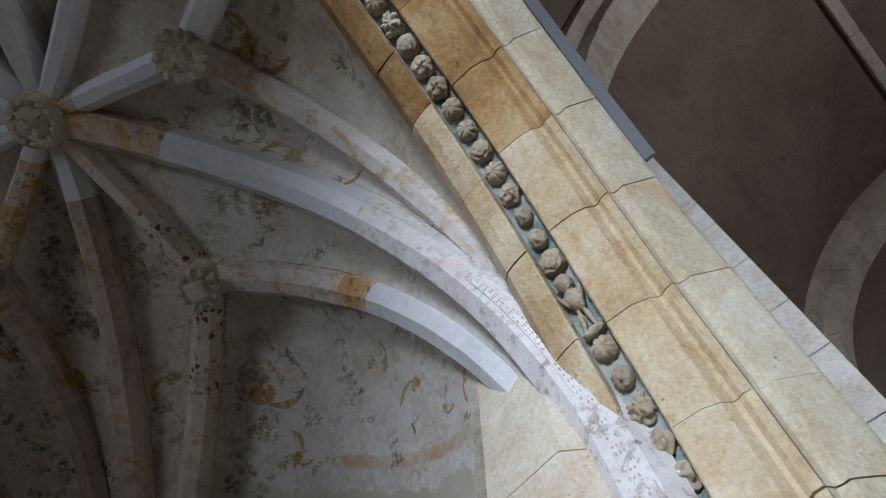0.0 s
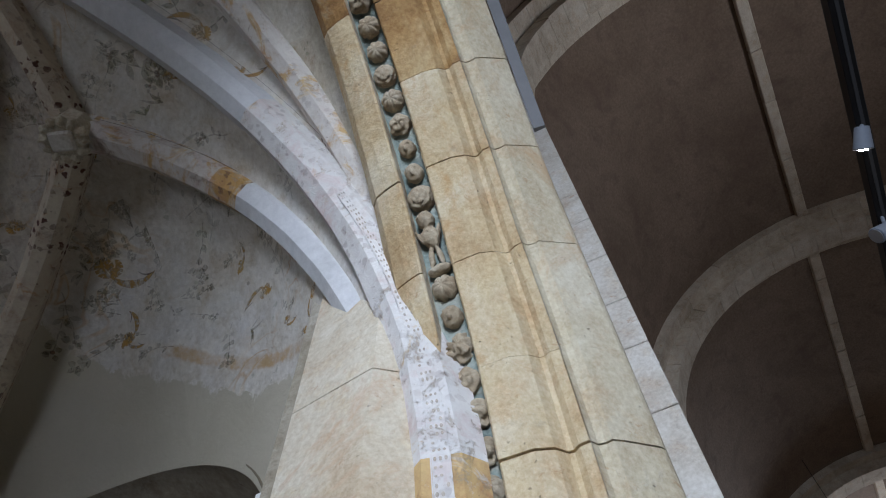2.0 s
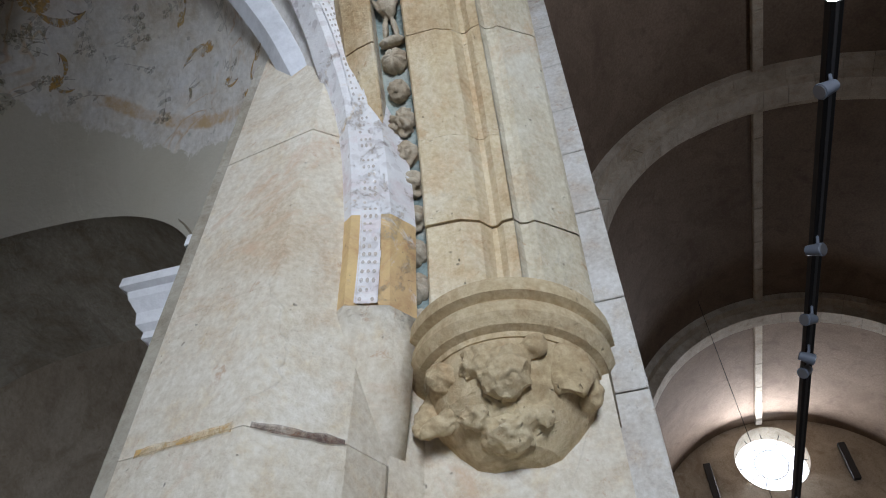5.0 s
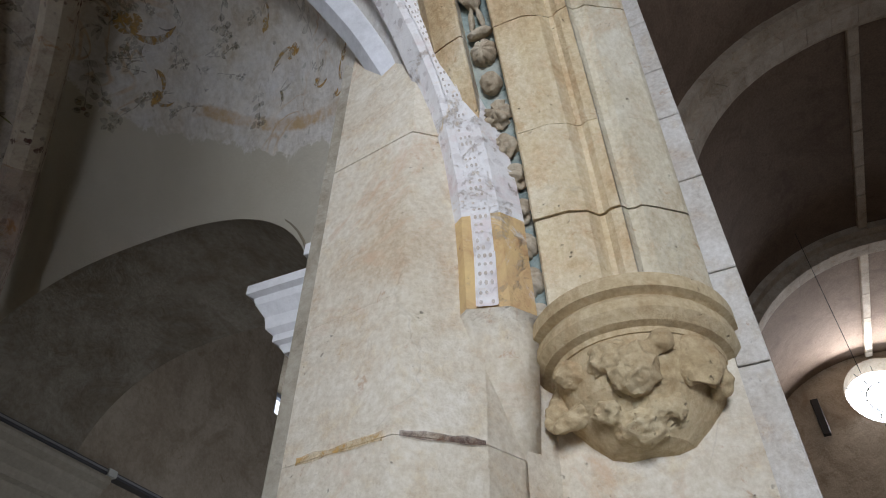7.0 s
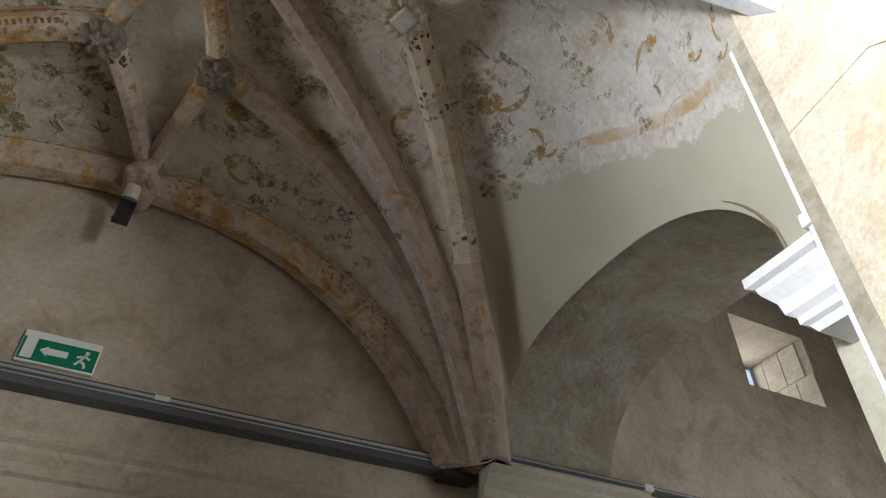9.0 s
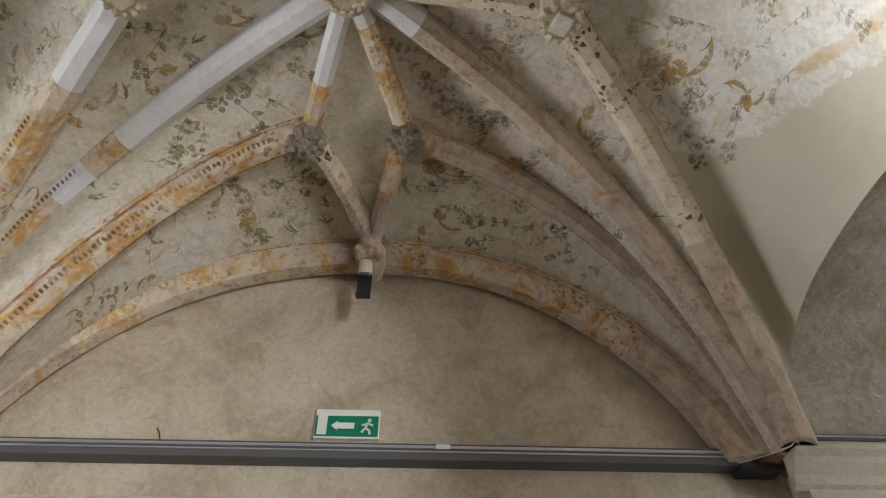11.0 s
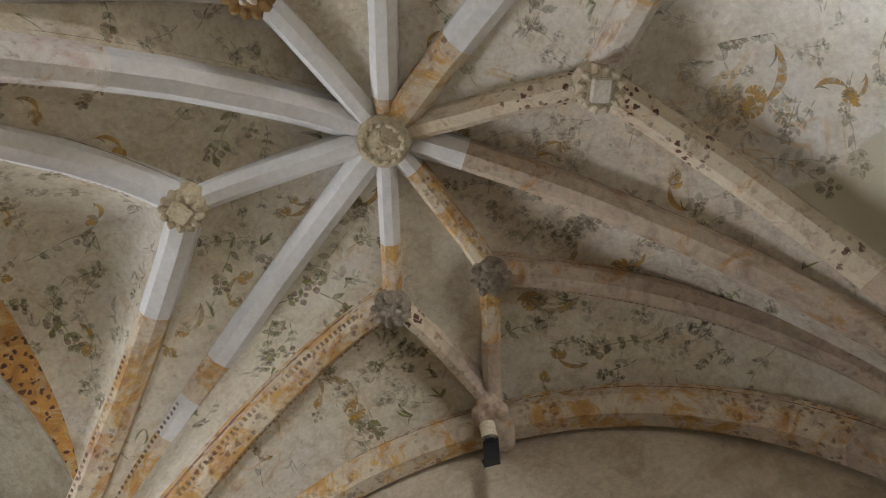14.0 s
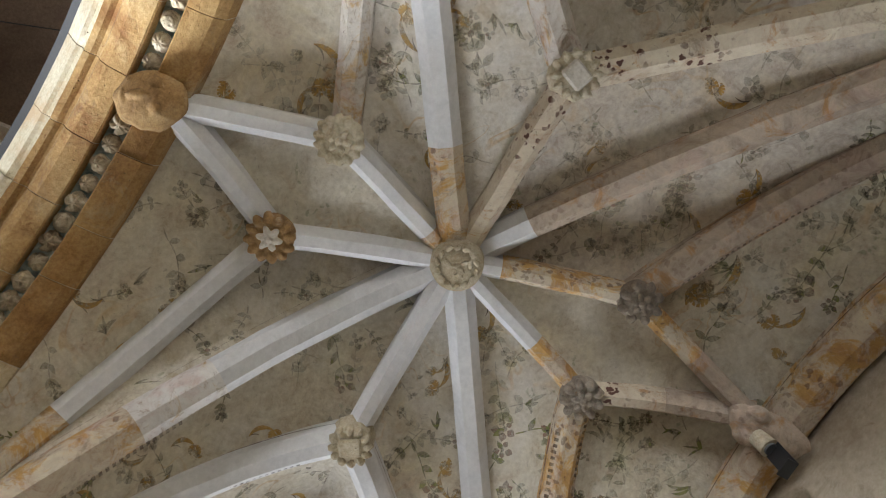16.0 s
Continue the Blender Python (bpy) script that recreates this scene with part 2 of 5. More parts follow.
def fresco_material(name, base, warm, cool, leaf=0.5, scroll=0.4, edge=None):
    """Faded wall painting on lime plaster: sprigs of green, ochre scrolls, worn patches."""
    n = Nodes(name, 0.93)
    cloud = n.noise(1.6, 8, 0.66, 0.7)
    fine = n.noise(34, 8, 0.72)
    c = n.ramp(cloud, [(0.32, warm), (0.5, base), (0.68, cool)])
    co = n.warped(3.2, 0.55)
    sprig = n.ramp(n.voronoi(8.5, co=co), [(0.22, 1), (0.33, 0)])
    petal = n.ramp(n.voronoi(23, co=n.warped(9, 0.16)), [(0.30, 1), (0.40, 0)])
    gate = n.ramp(n.noise(2.1, 4, 0.6), [(0.50, 0), (0.58, 1)])
    f = n.math("MULTIPLY", n.math("MULTIPLY", sprig, petal), n.math("MULTIPLY", gate, leaf))
    c = n.mix(f, c, (0.20, 0.23, 0.13))
    dark = n.ramp(n.voronoi(5.1, co=n.warped(5, 0.3)), [(0.10, 1), (0.17, 0)])
    c = n.mix(n.math("MULTIPLY", n.math("MULTIPLY", dark, petal), leaf * 0.45), c, (0.27, 0.25, 0.18))
    band = n.ramp(n.noise(2.3, 2, 0.4, 2.2), [(0.47, 0), (0.492, 1), (0.508, 1), (0.53, 0)])
    gate2 = n.ramp(n.noise(1.7, 3, 0.5), [(0.55, 0), (0.63, 1)])
    c = n.mix(n.math("MULTIPLY", n.math("MULTIPLY", band, gate2), scroll), c, (0.50, 0.31, 0.11))
    flake = n.ramp(n.noise(7, 9, 0.8, 0.4), [(0.58, 0), (0.63, 1)])
    c = n.mix(n.math("MULTIPLY", flake, 0.3), c, (0.62, 0.58, 0.50))
    mott = n.noise(7.5, 9, 0.72, 0.7)
    c = n.mix(0.75, c, n.ramp(mott, [(0.30, (0.26, 0.24, 0.22)), (0.5, (0.5, 0.5, 0.5)), (0.70, (0.66, 0.64, 0.60))]), "OVERLAY")
    spk = n.ramp(n.noise(26, 6, 0.7, 0.6), [(0.62, 0), (0.70, 1)])
    c = n.mix(n.math("MULTIPLY", spk, 0.45), c, (0.22, 0.19, 0.15))
    c = n.mix(0.65, c, n.ramp(fine, [(0.34, 0.25), (0.66, 0.76)]), "SOFT_LIGHT")
    if edge:
        # newer plain plaster below a ragged sloping edge, with an ochre line along it
        sep = n.t.nodes.new("ShaderNodeSeparateXYZ")
        n.link(n.co, sep.inputs[0])
        lim = n.math("ADD", n.math("MULTIPLY", sep.outputs["Y"], edge[1]), edge[0])
        m = n.math("SUBTRACT", sep.outputs["Z"], lim)
        line = n.math("MULTIPLY", n.ramp(n.math("ADD", m, n.math("MULTIPLY", n.noise(14, 5, 0.7), 0.06)), [(0.125, 0), (0.14, 1), (0.18, 1), (0.195, 0)]), n.ramp(n.noise(5, 6, 0.7), [(0.35, 0), (0.6, 0.9)]))
        line = n.math("MULTIPLY", line, n.ramp(n.math("MULTIPLY", sep.outputs["Y"], 0.25), [(0.54, 1), (0.62, 0)]))
        c = n.mix(line, c, (0.50, 0.33, 0.15))
        m = n.math("ADD", m, n.math("MULTIPLY", n.math("SUBTRACT", n.noise(7, 9, 0.75, 0.3), 0.5), 0.28))
        bare = n.ramp(m, [(0.0, 1), (0.012, 0)])
        c = n.mix(bare, c, n.ramp(n.noise(0.9, 8, 0.6), [(0.3, (0.46, 0.42, 0.32)), (0.7, (0.58, 0.54, 0.44))]))
    return n.finish(c, [(cloud, 0.3, 0.05), (mott, 0.35, 0.012), (fine, 0.55, 0.008), (flake, 0.5, 0.004)])


OCHRE_BAND = painted_rib("ochre_band_with_dark_ornament", (0.58, 0.44, 0.24), (0.50, 0.24, 0.05), 1.0, 0.42)

FRESCO = fresco_material("faded_floral_fresco", (0.60, 0.555, 0.46), (0.545, 0.475, 0.355), (0.62, 0.585, 0.53))
FRESCO_GREY = fresco_material("greyed_floral_fresco", (0.55, 0.50, 0.43), (0.48, 0.41, 0.32), (0.58, 0.545, 0.50), 0.6, 0.25)
FRESCO_WHITE = fresco_material("pale_floral_fresco", (0.64, 0.605, 0.545), (0.60, 0.54, 0.45), (0.66, 0.64, 0.62), 0.35, 0.5)
FRESCO_EDGE = fresco_material("pale_fresco_above_new_plaster", (0.64, 0.605, 0.545), (0.60, 0.54, 0.45), (0.66, 0.64, 0.62), 0.35, 0.5, (3.30, 0.52))


def worn_paint(name, colour, other, keep=0.5):
    """Thin old paint, flaked away in places so that the plaster shows."""
    n = Nodes(name, 0.92)
    c = n.mix(n.ramp(n.noise(18, 5, 0.6), [(0.35, 0), (0.65, 1)]), colour, other)
    m = n.finish(c)
    wear = n.ramp(n.math("ADD", n.math("MULTIPLY", n.noise(22, 9, 0.8, 0.4), 0.6), n.math("MULTIPLY", n.noise(3, 4, 0.6), 0.4)), [(0.40, keep), (0.62, 0.0)])
    n.link(wear, n.b.inputs["Alpha"])
    return m


PAINT_GREEN = worn_paint("worn_green_paint", (0.23, 0.26, 0.075), (0.38, 0.37, 0.15), 0.75)
PAINT_FAINT = worn_paint("faint_grey_green_paint", (0.41, 0.39, 0.23), (0.46, 0.38, 0.25), 0.5)
PAINT_OCHRE = worn_paint("worn_ochre_paint", (0.52, 0.29, 0.06), (0.58, 0.40, 0.14), 0.9)
PAINT_ROSE = worn_paint("worn_rose_paint", (0.36, 0.21, 0.16), (0.38, 0.31, 0.25), 0.75)
PAINT_DARK = worn_paint("worn_dark_brown_paint", (0.10, 0.06, 0.05), (0.20, 0.11, 0.06), 1.0)
ORNAMENT_PAINT = worn_paint("faded_brown_ornament", (0.50, 0.42, 0.33), (0.60, 0.54, 0.46), 1.0)
PAINT_RED = worn_paint("worn_red_line", (0.42, 0.16, 0.13), (0.48, 0.26, 0.22), 0.8)


def plain(name, colour, rough=0.5, metal=0.0, emit=0.0):
    n = Nodes(name, rough, metal)
    if emit:
        n.b.inputs["Emission Color"].default_value = (*colour, 1)
        n.b.inputs["Emission Strength"].default_value = emit
    w = n.noise(60, 4, 0.6)
    return n.finish(n.mix(0.12, colour, n.ramp(w, [(0.3, 0.3), (0.7, 0.7)]), "SOFT_LIGHT"), [(w, 0.05, 0.002)])


BLACK = plain("black_metal", (0.02, 0.02, 0.022), 0.45)
GREY_METAL = plain("grey_trunking", (0.10, 0.10, 0.105), 0.5)
SILVER = plain("silver_strip", (0.52, 0.53, 0.55), 0.35, 0.6)
LAMP_GREY = plain("lamp_grey_paint", (0.34, 0.38, 0.46), 0.4)
CABLE = plain("painted_cable", (0.20, 0.165, 0.11), 0.6)
SIGN_GREEN = plain("sign_green", (0.0, 0.20, 0.11), 0.45)
SIGN_WHITE = plain("sign_white", (0.78, 0.80, 0.74), 0.45)
BULB = plain("lit_lamp", (1.0, 0.86, 0.62), 0.4, 0, 30)
SKY_GLOW = plain("daylight_backdrop", (0.95, 0.98, 1.0), 0.9, 0, 5)
SIDE_GLOW = plain("side_window_daylight", (0.93, 0.97, 1.0), 0.9, 0, 1.6)
LEAD = plain("window_lead", (0.22, 0.22, 0.22), 0.5)


# ---- building helpers ----
from mathutils.bvhtree import BVHTree


def carved(ob, voxel=0.004):
    """Melts a mesh of overlapping lumps into one carved skin."""
    m = ob.modifiers.new("melt", "REMESH")
    m.mode, m.voxel_size = "VOXEL", voxel
    dg = bpy.context.evaluated_depsgraph_get()
    me = bpy.data.meshes.new_from_object(ob.evaluated_get(dg))
    ob.modifiers.clear()
    ob.data = me
    me.polygons.foreach_set("use_smooth", [True] * len(me.polygons))
    return ob

def part(name, bm, material, parent=None, label="", smooth=False):
    me = bpy.data.meshes.new(name)
    bmesh.ops.recalc_face_normals(bm, faces=bm.faces)
    bm.to_mesh(me)
    bm.free()
    me.materials.append(material)
    if smooth:
        me.polygons.foreach_set("use_smooth", [True] * len(me.polygons))
    ob = new(name, me)
    if parent:
        ob.parent = parent
    if label:
        ob["label"] = label
    return ob


def thing(name, at=(0, 0, 0), label="", category="", group="", kind=""):
    ob = new(name)
    ob.empty_display_size = 0.1
    ob.location = at
    return tagged(ob, label, category, group, kind)


def box(bm, x0, x1, y0, y1, z0, z1, bevel=0.0):
    r = bmesh.ops.create_cube(bm, size=1)
    m = Matrix.Translation(((x0 + x1) / 2, (y0 + y1) / 2, (z0 + z1) / 2)) @ Matrix.Diagonal((x1 - x0, y1 - y0, z1 - z0, 1))
    bmesh.ops.transform(bm, matrix=m, verts=r["verts"])
    if bevel:
        bmesh.ops.bevel(bm, geom=list({e for v in r["verts"] for e in v.link_edges}), offset=bevel, segments=1, affect="EDGES")
    return bm


def boxes(*bs, bevel=0.0):
    bm = bmesh.new()
    for b in bs:
        box(bm, *b, bevel=bevel)
    return bm


def prism(pts, z0, z1):
    """An upright prism over a plan polygon."""
    bm = bmesh.new()
    lo = [bm.verts.new((x, y, z0)) for x, y in pts]
    hi = [bm.verts.new((x, y, z1)) for x, y in pts]
    bm.faces.new(lo), bm.faces.new(hi)
    for i in range(len(pts)):
        j = (i + 1) % len(pts)
        bm.faces.new((lo[i], lo[j], hi[j], hi[i]))
    return bm


def skin(rings, closed=True, caps=True, bm=None):
    """A skin over rings of equally many places."""
    bm = bm or bmesh.new()
    vs = [[bm.verts.new(p) for p in ring] for ring in rings]
    n = len(rings[0])
    for a, b in zip(vs, vs[1:]):
        for i in range(n if closed else n - 1):
            j = (i + 1) % n
            bm.faces.new((a[i], a[j], b[j], b[i]))
    if caps and closed:
        bm.faces.new(vs[0]), bm.faces.new(vs[-1])
    return bm


def tube(path, r, sides=8):
    rings = []
    for i, p in enumerate(path):
        p = Vector(p)
        d = (Vector(path[min(i + 1, len(path) - 1)]) - Vector(path[max(i - 1, 0)])).normalized()
        a = d.cross(Vector((0.31, 0.2, 0.93))).normalized()
        b = d.cross(a)
        rings.append([p + r * (math.cos(k * math.tau / sides) * a + math.sin(k * math.tau / sides) * b) for k in range(sides)])
    return skin(rings)


def lump(bm, at, size, turn=(0, 0, 0), rough=0.0, seed=0, sub=2):
    """A worn, rounded lump."""
    r = bmesh.ops.create_icosphere(bm, subdivisions=sub, radius=1)
    m = pose(*at, *turn) @ Matrix.Diagonal((*size, 1))
    for v in r["verts"]:
        k = 1 + rough * noise.noise(v.co * 2.3 + Vector((seed, seed * 0.7, 0)))
        v.co = m @ (v.co * k)
    return bm


# ---- plan of the chapel ----
CX, CY = -0.30, 2.10
X_WALL, Y_BACK = 2.28, 4.12
TOP = {"C": (CX, CY, 5.14), "A": (-0.60, 3.02, 5.00), "B": (0.0, 3.02, 5.03), "D": (-0.59, 1.19, 4.99), "E": (0.01, 1.28, 4.99),
       "L": (-1.39, 2.05, 4.93), "R": (0.81, 2.12, 4.93), "W": (-0.235, 3.80, 4.80), "F": (-0.21, 0.50, 4.82)}
FOOT = {"BR": (2.26, 3.99, 2.70), "BL": (-2.84, 3.99, 2.70), "FR": (1.865, 0.655, 2.73), "FL": (-2.43, 0.40, 2.73)}
TOP = {k: Vector(v) for k, v in TOP.items()}
FOOT = {k: Vector(v) for k, v in FOOT.items()}
RIB_RISE = 0.15


def rib_path(foot, top, n=32, p=2.0):
    """A rib's soffit: upright at the foot, level at the top; p: 2 a quarter ellipse, more: fuller, less: flatter."""
    out = []
    for i in range(n + 1):
        a = math.pi / 2 * i / n
        h = 1 - max(0.0, math.cos(a)) ** (2 / p)
        out.append(Vector((foot.x + (top.x - foot.x) * h, foot.y + (top.y - foot.y) * h, foot.z + (top.z - foot.z) * math.sin(a) ** (2 / p))))
    return out


# where each rib springs from, how full its curve is, and how far its soffit ends above the boss's level
SPRING_OF = {
    "BRC": ((2.31, 3.87, 2.55), 1.95, 0.04), "BRB": ((2.114, 3.954, 2.437), 2.50, -0.008), "BRR": ((2.29, 3.85, 2.48), 1.88, 0.04),
    "BLC": ((-2.933, 3.828, 2.698), 2.33, 0.0), "BLA": ((-2.777, 3.583, 1.249), 1.70, -0.010), "BLL": ((-2.989, 3.833, 2.638), 1.93, -0.02),
    "FLC": ((-2.342, 0.442, 2.382), 1.78, 0.03), "FLD": ((-2.448, 0.443, 2.732), 2.0, 0.0), "FLL": ((-2.459, 0.543, 2.484), 1.72, -0.03),
    "FRC": ((1.818, 0.673, 2.694), 2.31, -0.04), "FRE": ((1.875, 0.630, 2.660), 2.22, 0.06), "FRR": ((1.921, 0.778, 2.758), 2.0, 0.0),
}


def ridge_path(a, b, n=8, sag=0.03):
    return [a.lerp(b, i / n) + Vector((0, 0, sag * math.sin(math.pi * i / n))) for i in range(n + 1)]


def rib_frames(path):
    """Place, side and back direction at each step; the back turns from outward at the foot to upward at the crown."""
    out = []
    flat = Vector((path[-1].x - path[0].x, path[-1].y - path[0].y, 0))
    side = Vector((flat.y, -flat.x, 0)).normalized()
    back = Vector((-flat.x, -flat.y, flat.length))
    for i, p in enumerate(path):
        d = (path[min(i + 1, len(path) - 1)] - path[max(i - 1, 0)]).normalized()
        up = side.cross(d).normalized()
        out.append((p, side, up if up.dot(back) > 0 else -up))
    return out


def rib_width(i, n, w):
    """Half the width and the chamfer of a rib at step i of n: the widest ribs grow slimmer upwards."""
    if w == 0.12:
        w = 0.12 - 0.032 * min(1.0, 1.6 * i / n)
        return w, 0.055 + 0.03 * (w - 0.088) / 0.032
    return w, (0.085 if w > 0.11 else 0.055)


def rib_mesh(frames, w=0.088, depth=0.17, bm=None, first=0, total=32):
    rings = []
    for i, (p, side, up) in enumerate(frames):
        hw, ch = rib_width(first + i, total, w)
        prof = [(-hw, depth), (-hw, ch), (-0.42 * hw, 0.0), (0.42 * hw, 0.0), (hw, ch), (hw, depth)]
        ring = []
        for x, y in prof:
            q = p + side * x + up * y
            ring.append(q + side * (0.005 * noise.noise(q * 5.1)) + up * (0.005 * noise.noise(q * 4.3 + Vector((7, 0, 0)))))
        rings.append(ring)
    return skin(rings, bm=bm)


# ---- chapel: vault ----
def arch_curve(y, half=1.2, mid=2.73, z0=3.25, rise=0.90, power=2.5):
    u = min(1.0, abs(y - mid) / half)
    return z0 + rise * (1 - u ** power) ** (1 / power)


def west_curve(y):
    return arch_curve(y, 1.2, 2.73, 3.72, 1.08, 2.9)


def rib(name, path, pieces, label, w=0.088):
    """A rib of the vault: pieces are (share of the length at which it ends, material, words)."""
    t = thing(name, path[0], label, "vault rib", "ribs of the star vault")
    start, n, frames = 0, len(path) - 1, rib_frames(path)
    for end, mat, words in pieces:
        stop = max(start + 1, round(end * n))
        bm = rib_mesh(frames[start:stop + 1], w, first=start, total=n)
        bmesh.ops.translate(bm, verts=bm.verts, vec=-path[0])
        part("rib_section", bm, mat, t, words)
        start = stop
    return t


W_, P_, T_, O_, D_, B_ = ((RIB_WHITE, "repaired white section"), (RIB_PINK, "section with pink and ochre traces"), (RIB_TRACE, "pale section with worn ochre traces"), (RIB_OCHRE, "ochre painted section"),
                      (RIB_DULL, "dull brown section"), (RIB_BAND, "section with dark painted ornament"))
RIBS = [
    ("FR", "C", [(0.06, RIB_FOOT, "bright ochre patch at the foot"), (0.60, *P_), (0.88, *W_), (1, *O_)]), ("FR", "E", [(0.06, RIB_FOOT, "bright ochre patch at the foot"), (0.45, *P_), (1, *T_)]), ("FR", "R", [(0.655, *W_), (0.72, *O_), (1, *T_)]),
    ("BR", "C", [(0.92, *D_), (1, *W_)]), ("BR", "B", [(1, *D_)]), ("BR", "R", [(0.55, *D_), (1, *B_)]),
    ("BL", "C", [(0.30, *O_), (0.40, *W_), (0.55, *O_), (0.62, *W_), (0.70, *O_), (1, *W_)]), ("BL", "A", [(1, *O_)]), ("BL", "L", [(0.25, *O_), (0.45, *W_), (0.8, *O_), (1, *W_)]),
    ("FL", "C", [(0.55, *O_), (0.65, *P_), (1, *W_)]), ("FL", "D", [(0.6, *O_), (1, *W_)]), ("FL", "L", [(0.6, *P_), (1, *W_)]),
]
PATHS, RIB_THINGS, CEILINGS = {}, {}, {}
for f_, t_, secs in RIBS:
    foot_, full_, lift_ = SPRING_OF[f_ + t_]
    PATHS[f_ + t_] = rib_path(Vector(foot_), TOP[t_] + Vector((0, 0, lift_)), 32, full_)
    RIB_THINGS[f_ + t_] = rib("vault_rib", PATHS[f_ + t_], secs, "curved stone vault rib, painted, with repaired white sections", 0.12 if f_ + t_ in ("FRC", "FLC") else 0.074 if f_ + t_ in ("FRE", "FLD") else 0.084)
for a_, b_, secs in [("C", "A", [(0.6, *W_), (1, *O_)]), ("C", "B", [(0.25, *W_), (1, *O_)]), ("C", "D", [(0.5, *W_), (1, *W_)]), ("C", "E", [(0.25, *O_), (1, *W_)]), ("C", "L", [(0.5, *W_), (1, *W_)]), ("C", "R", [(0.5, *B_), (1, *B_)]),
                     ("A", "W", [(0.45, *B_), (1, *D_)]), ("B", "W", [(0.55, *O_), (1, *D_)]), ("D", "F", [(0.5, *W_), (1, *W_)]), ("E", "F", [(0.5, *W_), (1, *W_)])]:
    PATHS[a_ + b_] = ridge_path(TOP[a_], TOP[b_])
    rib("vault_ridge_rib", PATHS[a_ + b_], secs, "short stone ridge rib between two carved bosses", 0.057 if a_ + b_ in ("CA", "CB", "AW", "BW") else 0.068)
for f_ in ("BR", "BL"):
    PATHS[f_ + "W"] = rib_path(Vector((2.10, 4.02, 2.38) if f_ == "BR" else (-2.76, 4.02, 2.24)), Vector((TOP["W"].x, 4.02, 4.825)), 32, 2.1)
    RIB_THINGS[f_ + "W"] = rib("wall_rib", PATHS[f_ + "W"], [(0.50, *D_), (1, *O_)], "ochre painted wall rib against the back wall", 0.13)
for f_ in ("FR", "FL"):
    PATHS[f_ + "F"] = rib_path(Vector((2.0, 0.66, 2.60) if f_ == "FR" else (-2.57, 0.38, 2.60)), TOP["F"] + Vector((0, 0.04, 0.0)), 32)
for f_, x_, t_ in (("BR", X_WALL + 0.04, "R"), ("FR", X_WALL + 0.04, "R"), ("BL", -2.90, "L"), ("FL", -2.90, "L")):
    mid_ = Vector((x_, CY, 4.50))
    lo_, hi_ = (3.925, 2.10) if f_[0] == "B" else (1.535, 2.10)
    PATHS[f_ + "M"] = []
    for i in range(33):
        y_ = lo_ + (hi_ - lo_) * (i / 32 if f_[0] == "F" else 1 - math.cos(math.pi / 2 * i / 32))
        PATHS[f_ + "M"].append(Vector((X_WALL if x_ > 0 else -2.86, y_, (arch_curve(y_) if x_ > 0 else west_curve(y_)) - 0.02)))
    PATHS[t_ + "M"] = ridge_path(TOP[t_], mid_)


def web(name, pa, pb, mat, bulge=0.05, rows=8):
    """A cell of the vault between two ribs that rise from one foot."""
    bm = bmesh.new()
    grid = []
    for i, (p, q) in enumerate(zip(pa, pb)):
        u = i / (len(pa) - 1)
        line = []
        for k in range(rows + 1):
            s = k / rows
            v = p.lerp(q, s)
            v.z += RIB_RISE * (0.35 + 0.65 * u) * 0.9 * (1 - s if bulge > 0.1 else 1) + bulge * u * math.sin(math.pi * s) + 0.006 * noise.noise(v * 2.0)
            line.append(bm.verts.new(v))
        grid.append(line)
    for a, b in zip(grid, grid[1:]):
        for k in range(rows):
            bm.faces.new((a[k], a[k + 1], b[k + 1], b[k]))
    return part(name, bm, mat, None, "", True)


CELLS = [("BRC", "BRB", FRESCO_GREY), ("BRB", "BRW", FRESCO), ("BRC", "BRR", FRESCO_GREY), ("BRR", "BRM", FRESCO_EDGE),
         ("BLC", "BLA", FRESCO), ("BLA", "BLW", FRESCO), ("BLC", "BLL", FRESCO), ("BLL", "BLM", FRESCO),
         ("FRC", "FRE", FRESCO_WHITE), ("FRE", "FRF", FRESCO), ("FRC", "FRR", FRESCO_WHITE), ("FRR", "FRM", FRESCO_EDGE),
         ("FLC", "FLD", FRESCO), ("FLD", "FLF", FRESCO), ("FLC", "FLL", FRESCO), ("FLL", "FLM", FRESCO)]
for a_, b_, m_ in CELLS:
    CEILINGS[a_ + "-" + b_] = tagged(web("ceiling", PATHS[a_], PATHS[b_], m_, 0.34 if b_.endswith("M") else 0.05), "plastered vault cell with faded floral painting", "ceiling", kind="structure")
for a_, b_, c_ in (("CA", "CB", "W"), ("CD", "CE", "F")):
    w0 = ridge_path(TOP[a_[1]], TOP[c_] + Vector((0, 0, 0.02)))
    w1 = ridge_path(TOP[b_[1]], TOP[c_] + Vector((0, 0, 0.02)))
    tagged(web("ceiling", PATHS[a_] + w0[1:], PATHS[b_] + w1[1:], FRESCO, 0.02), "kite-shaped vault cell with faded floral painting", "ceiling", kind="structure")


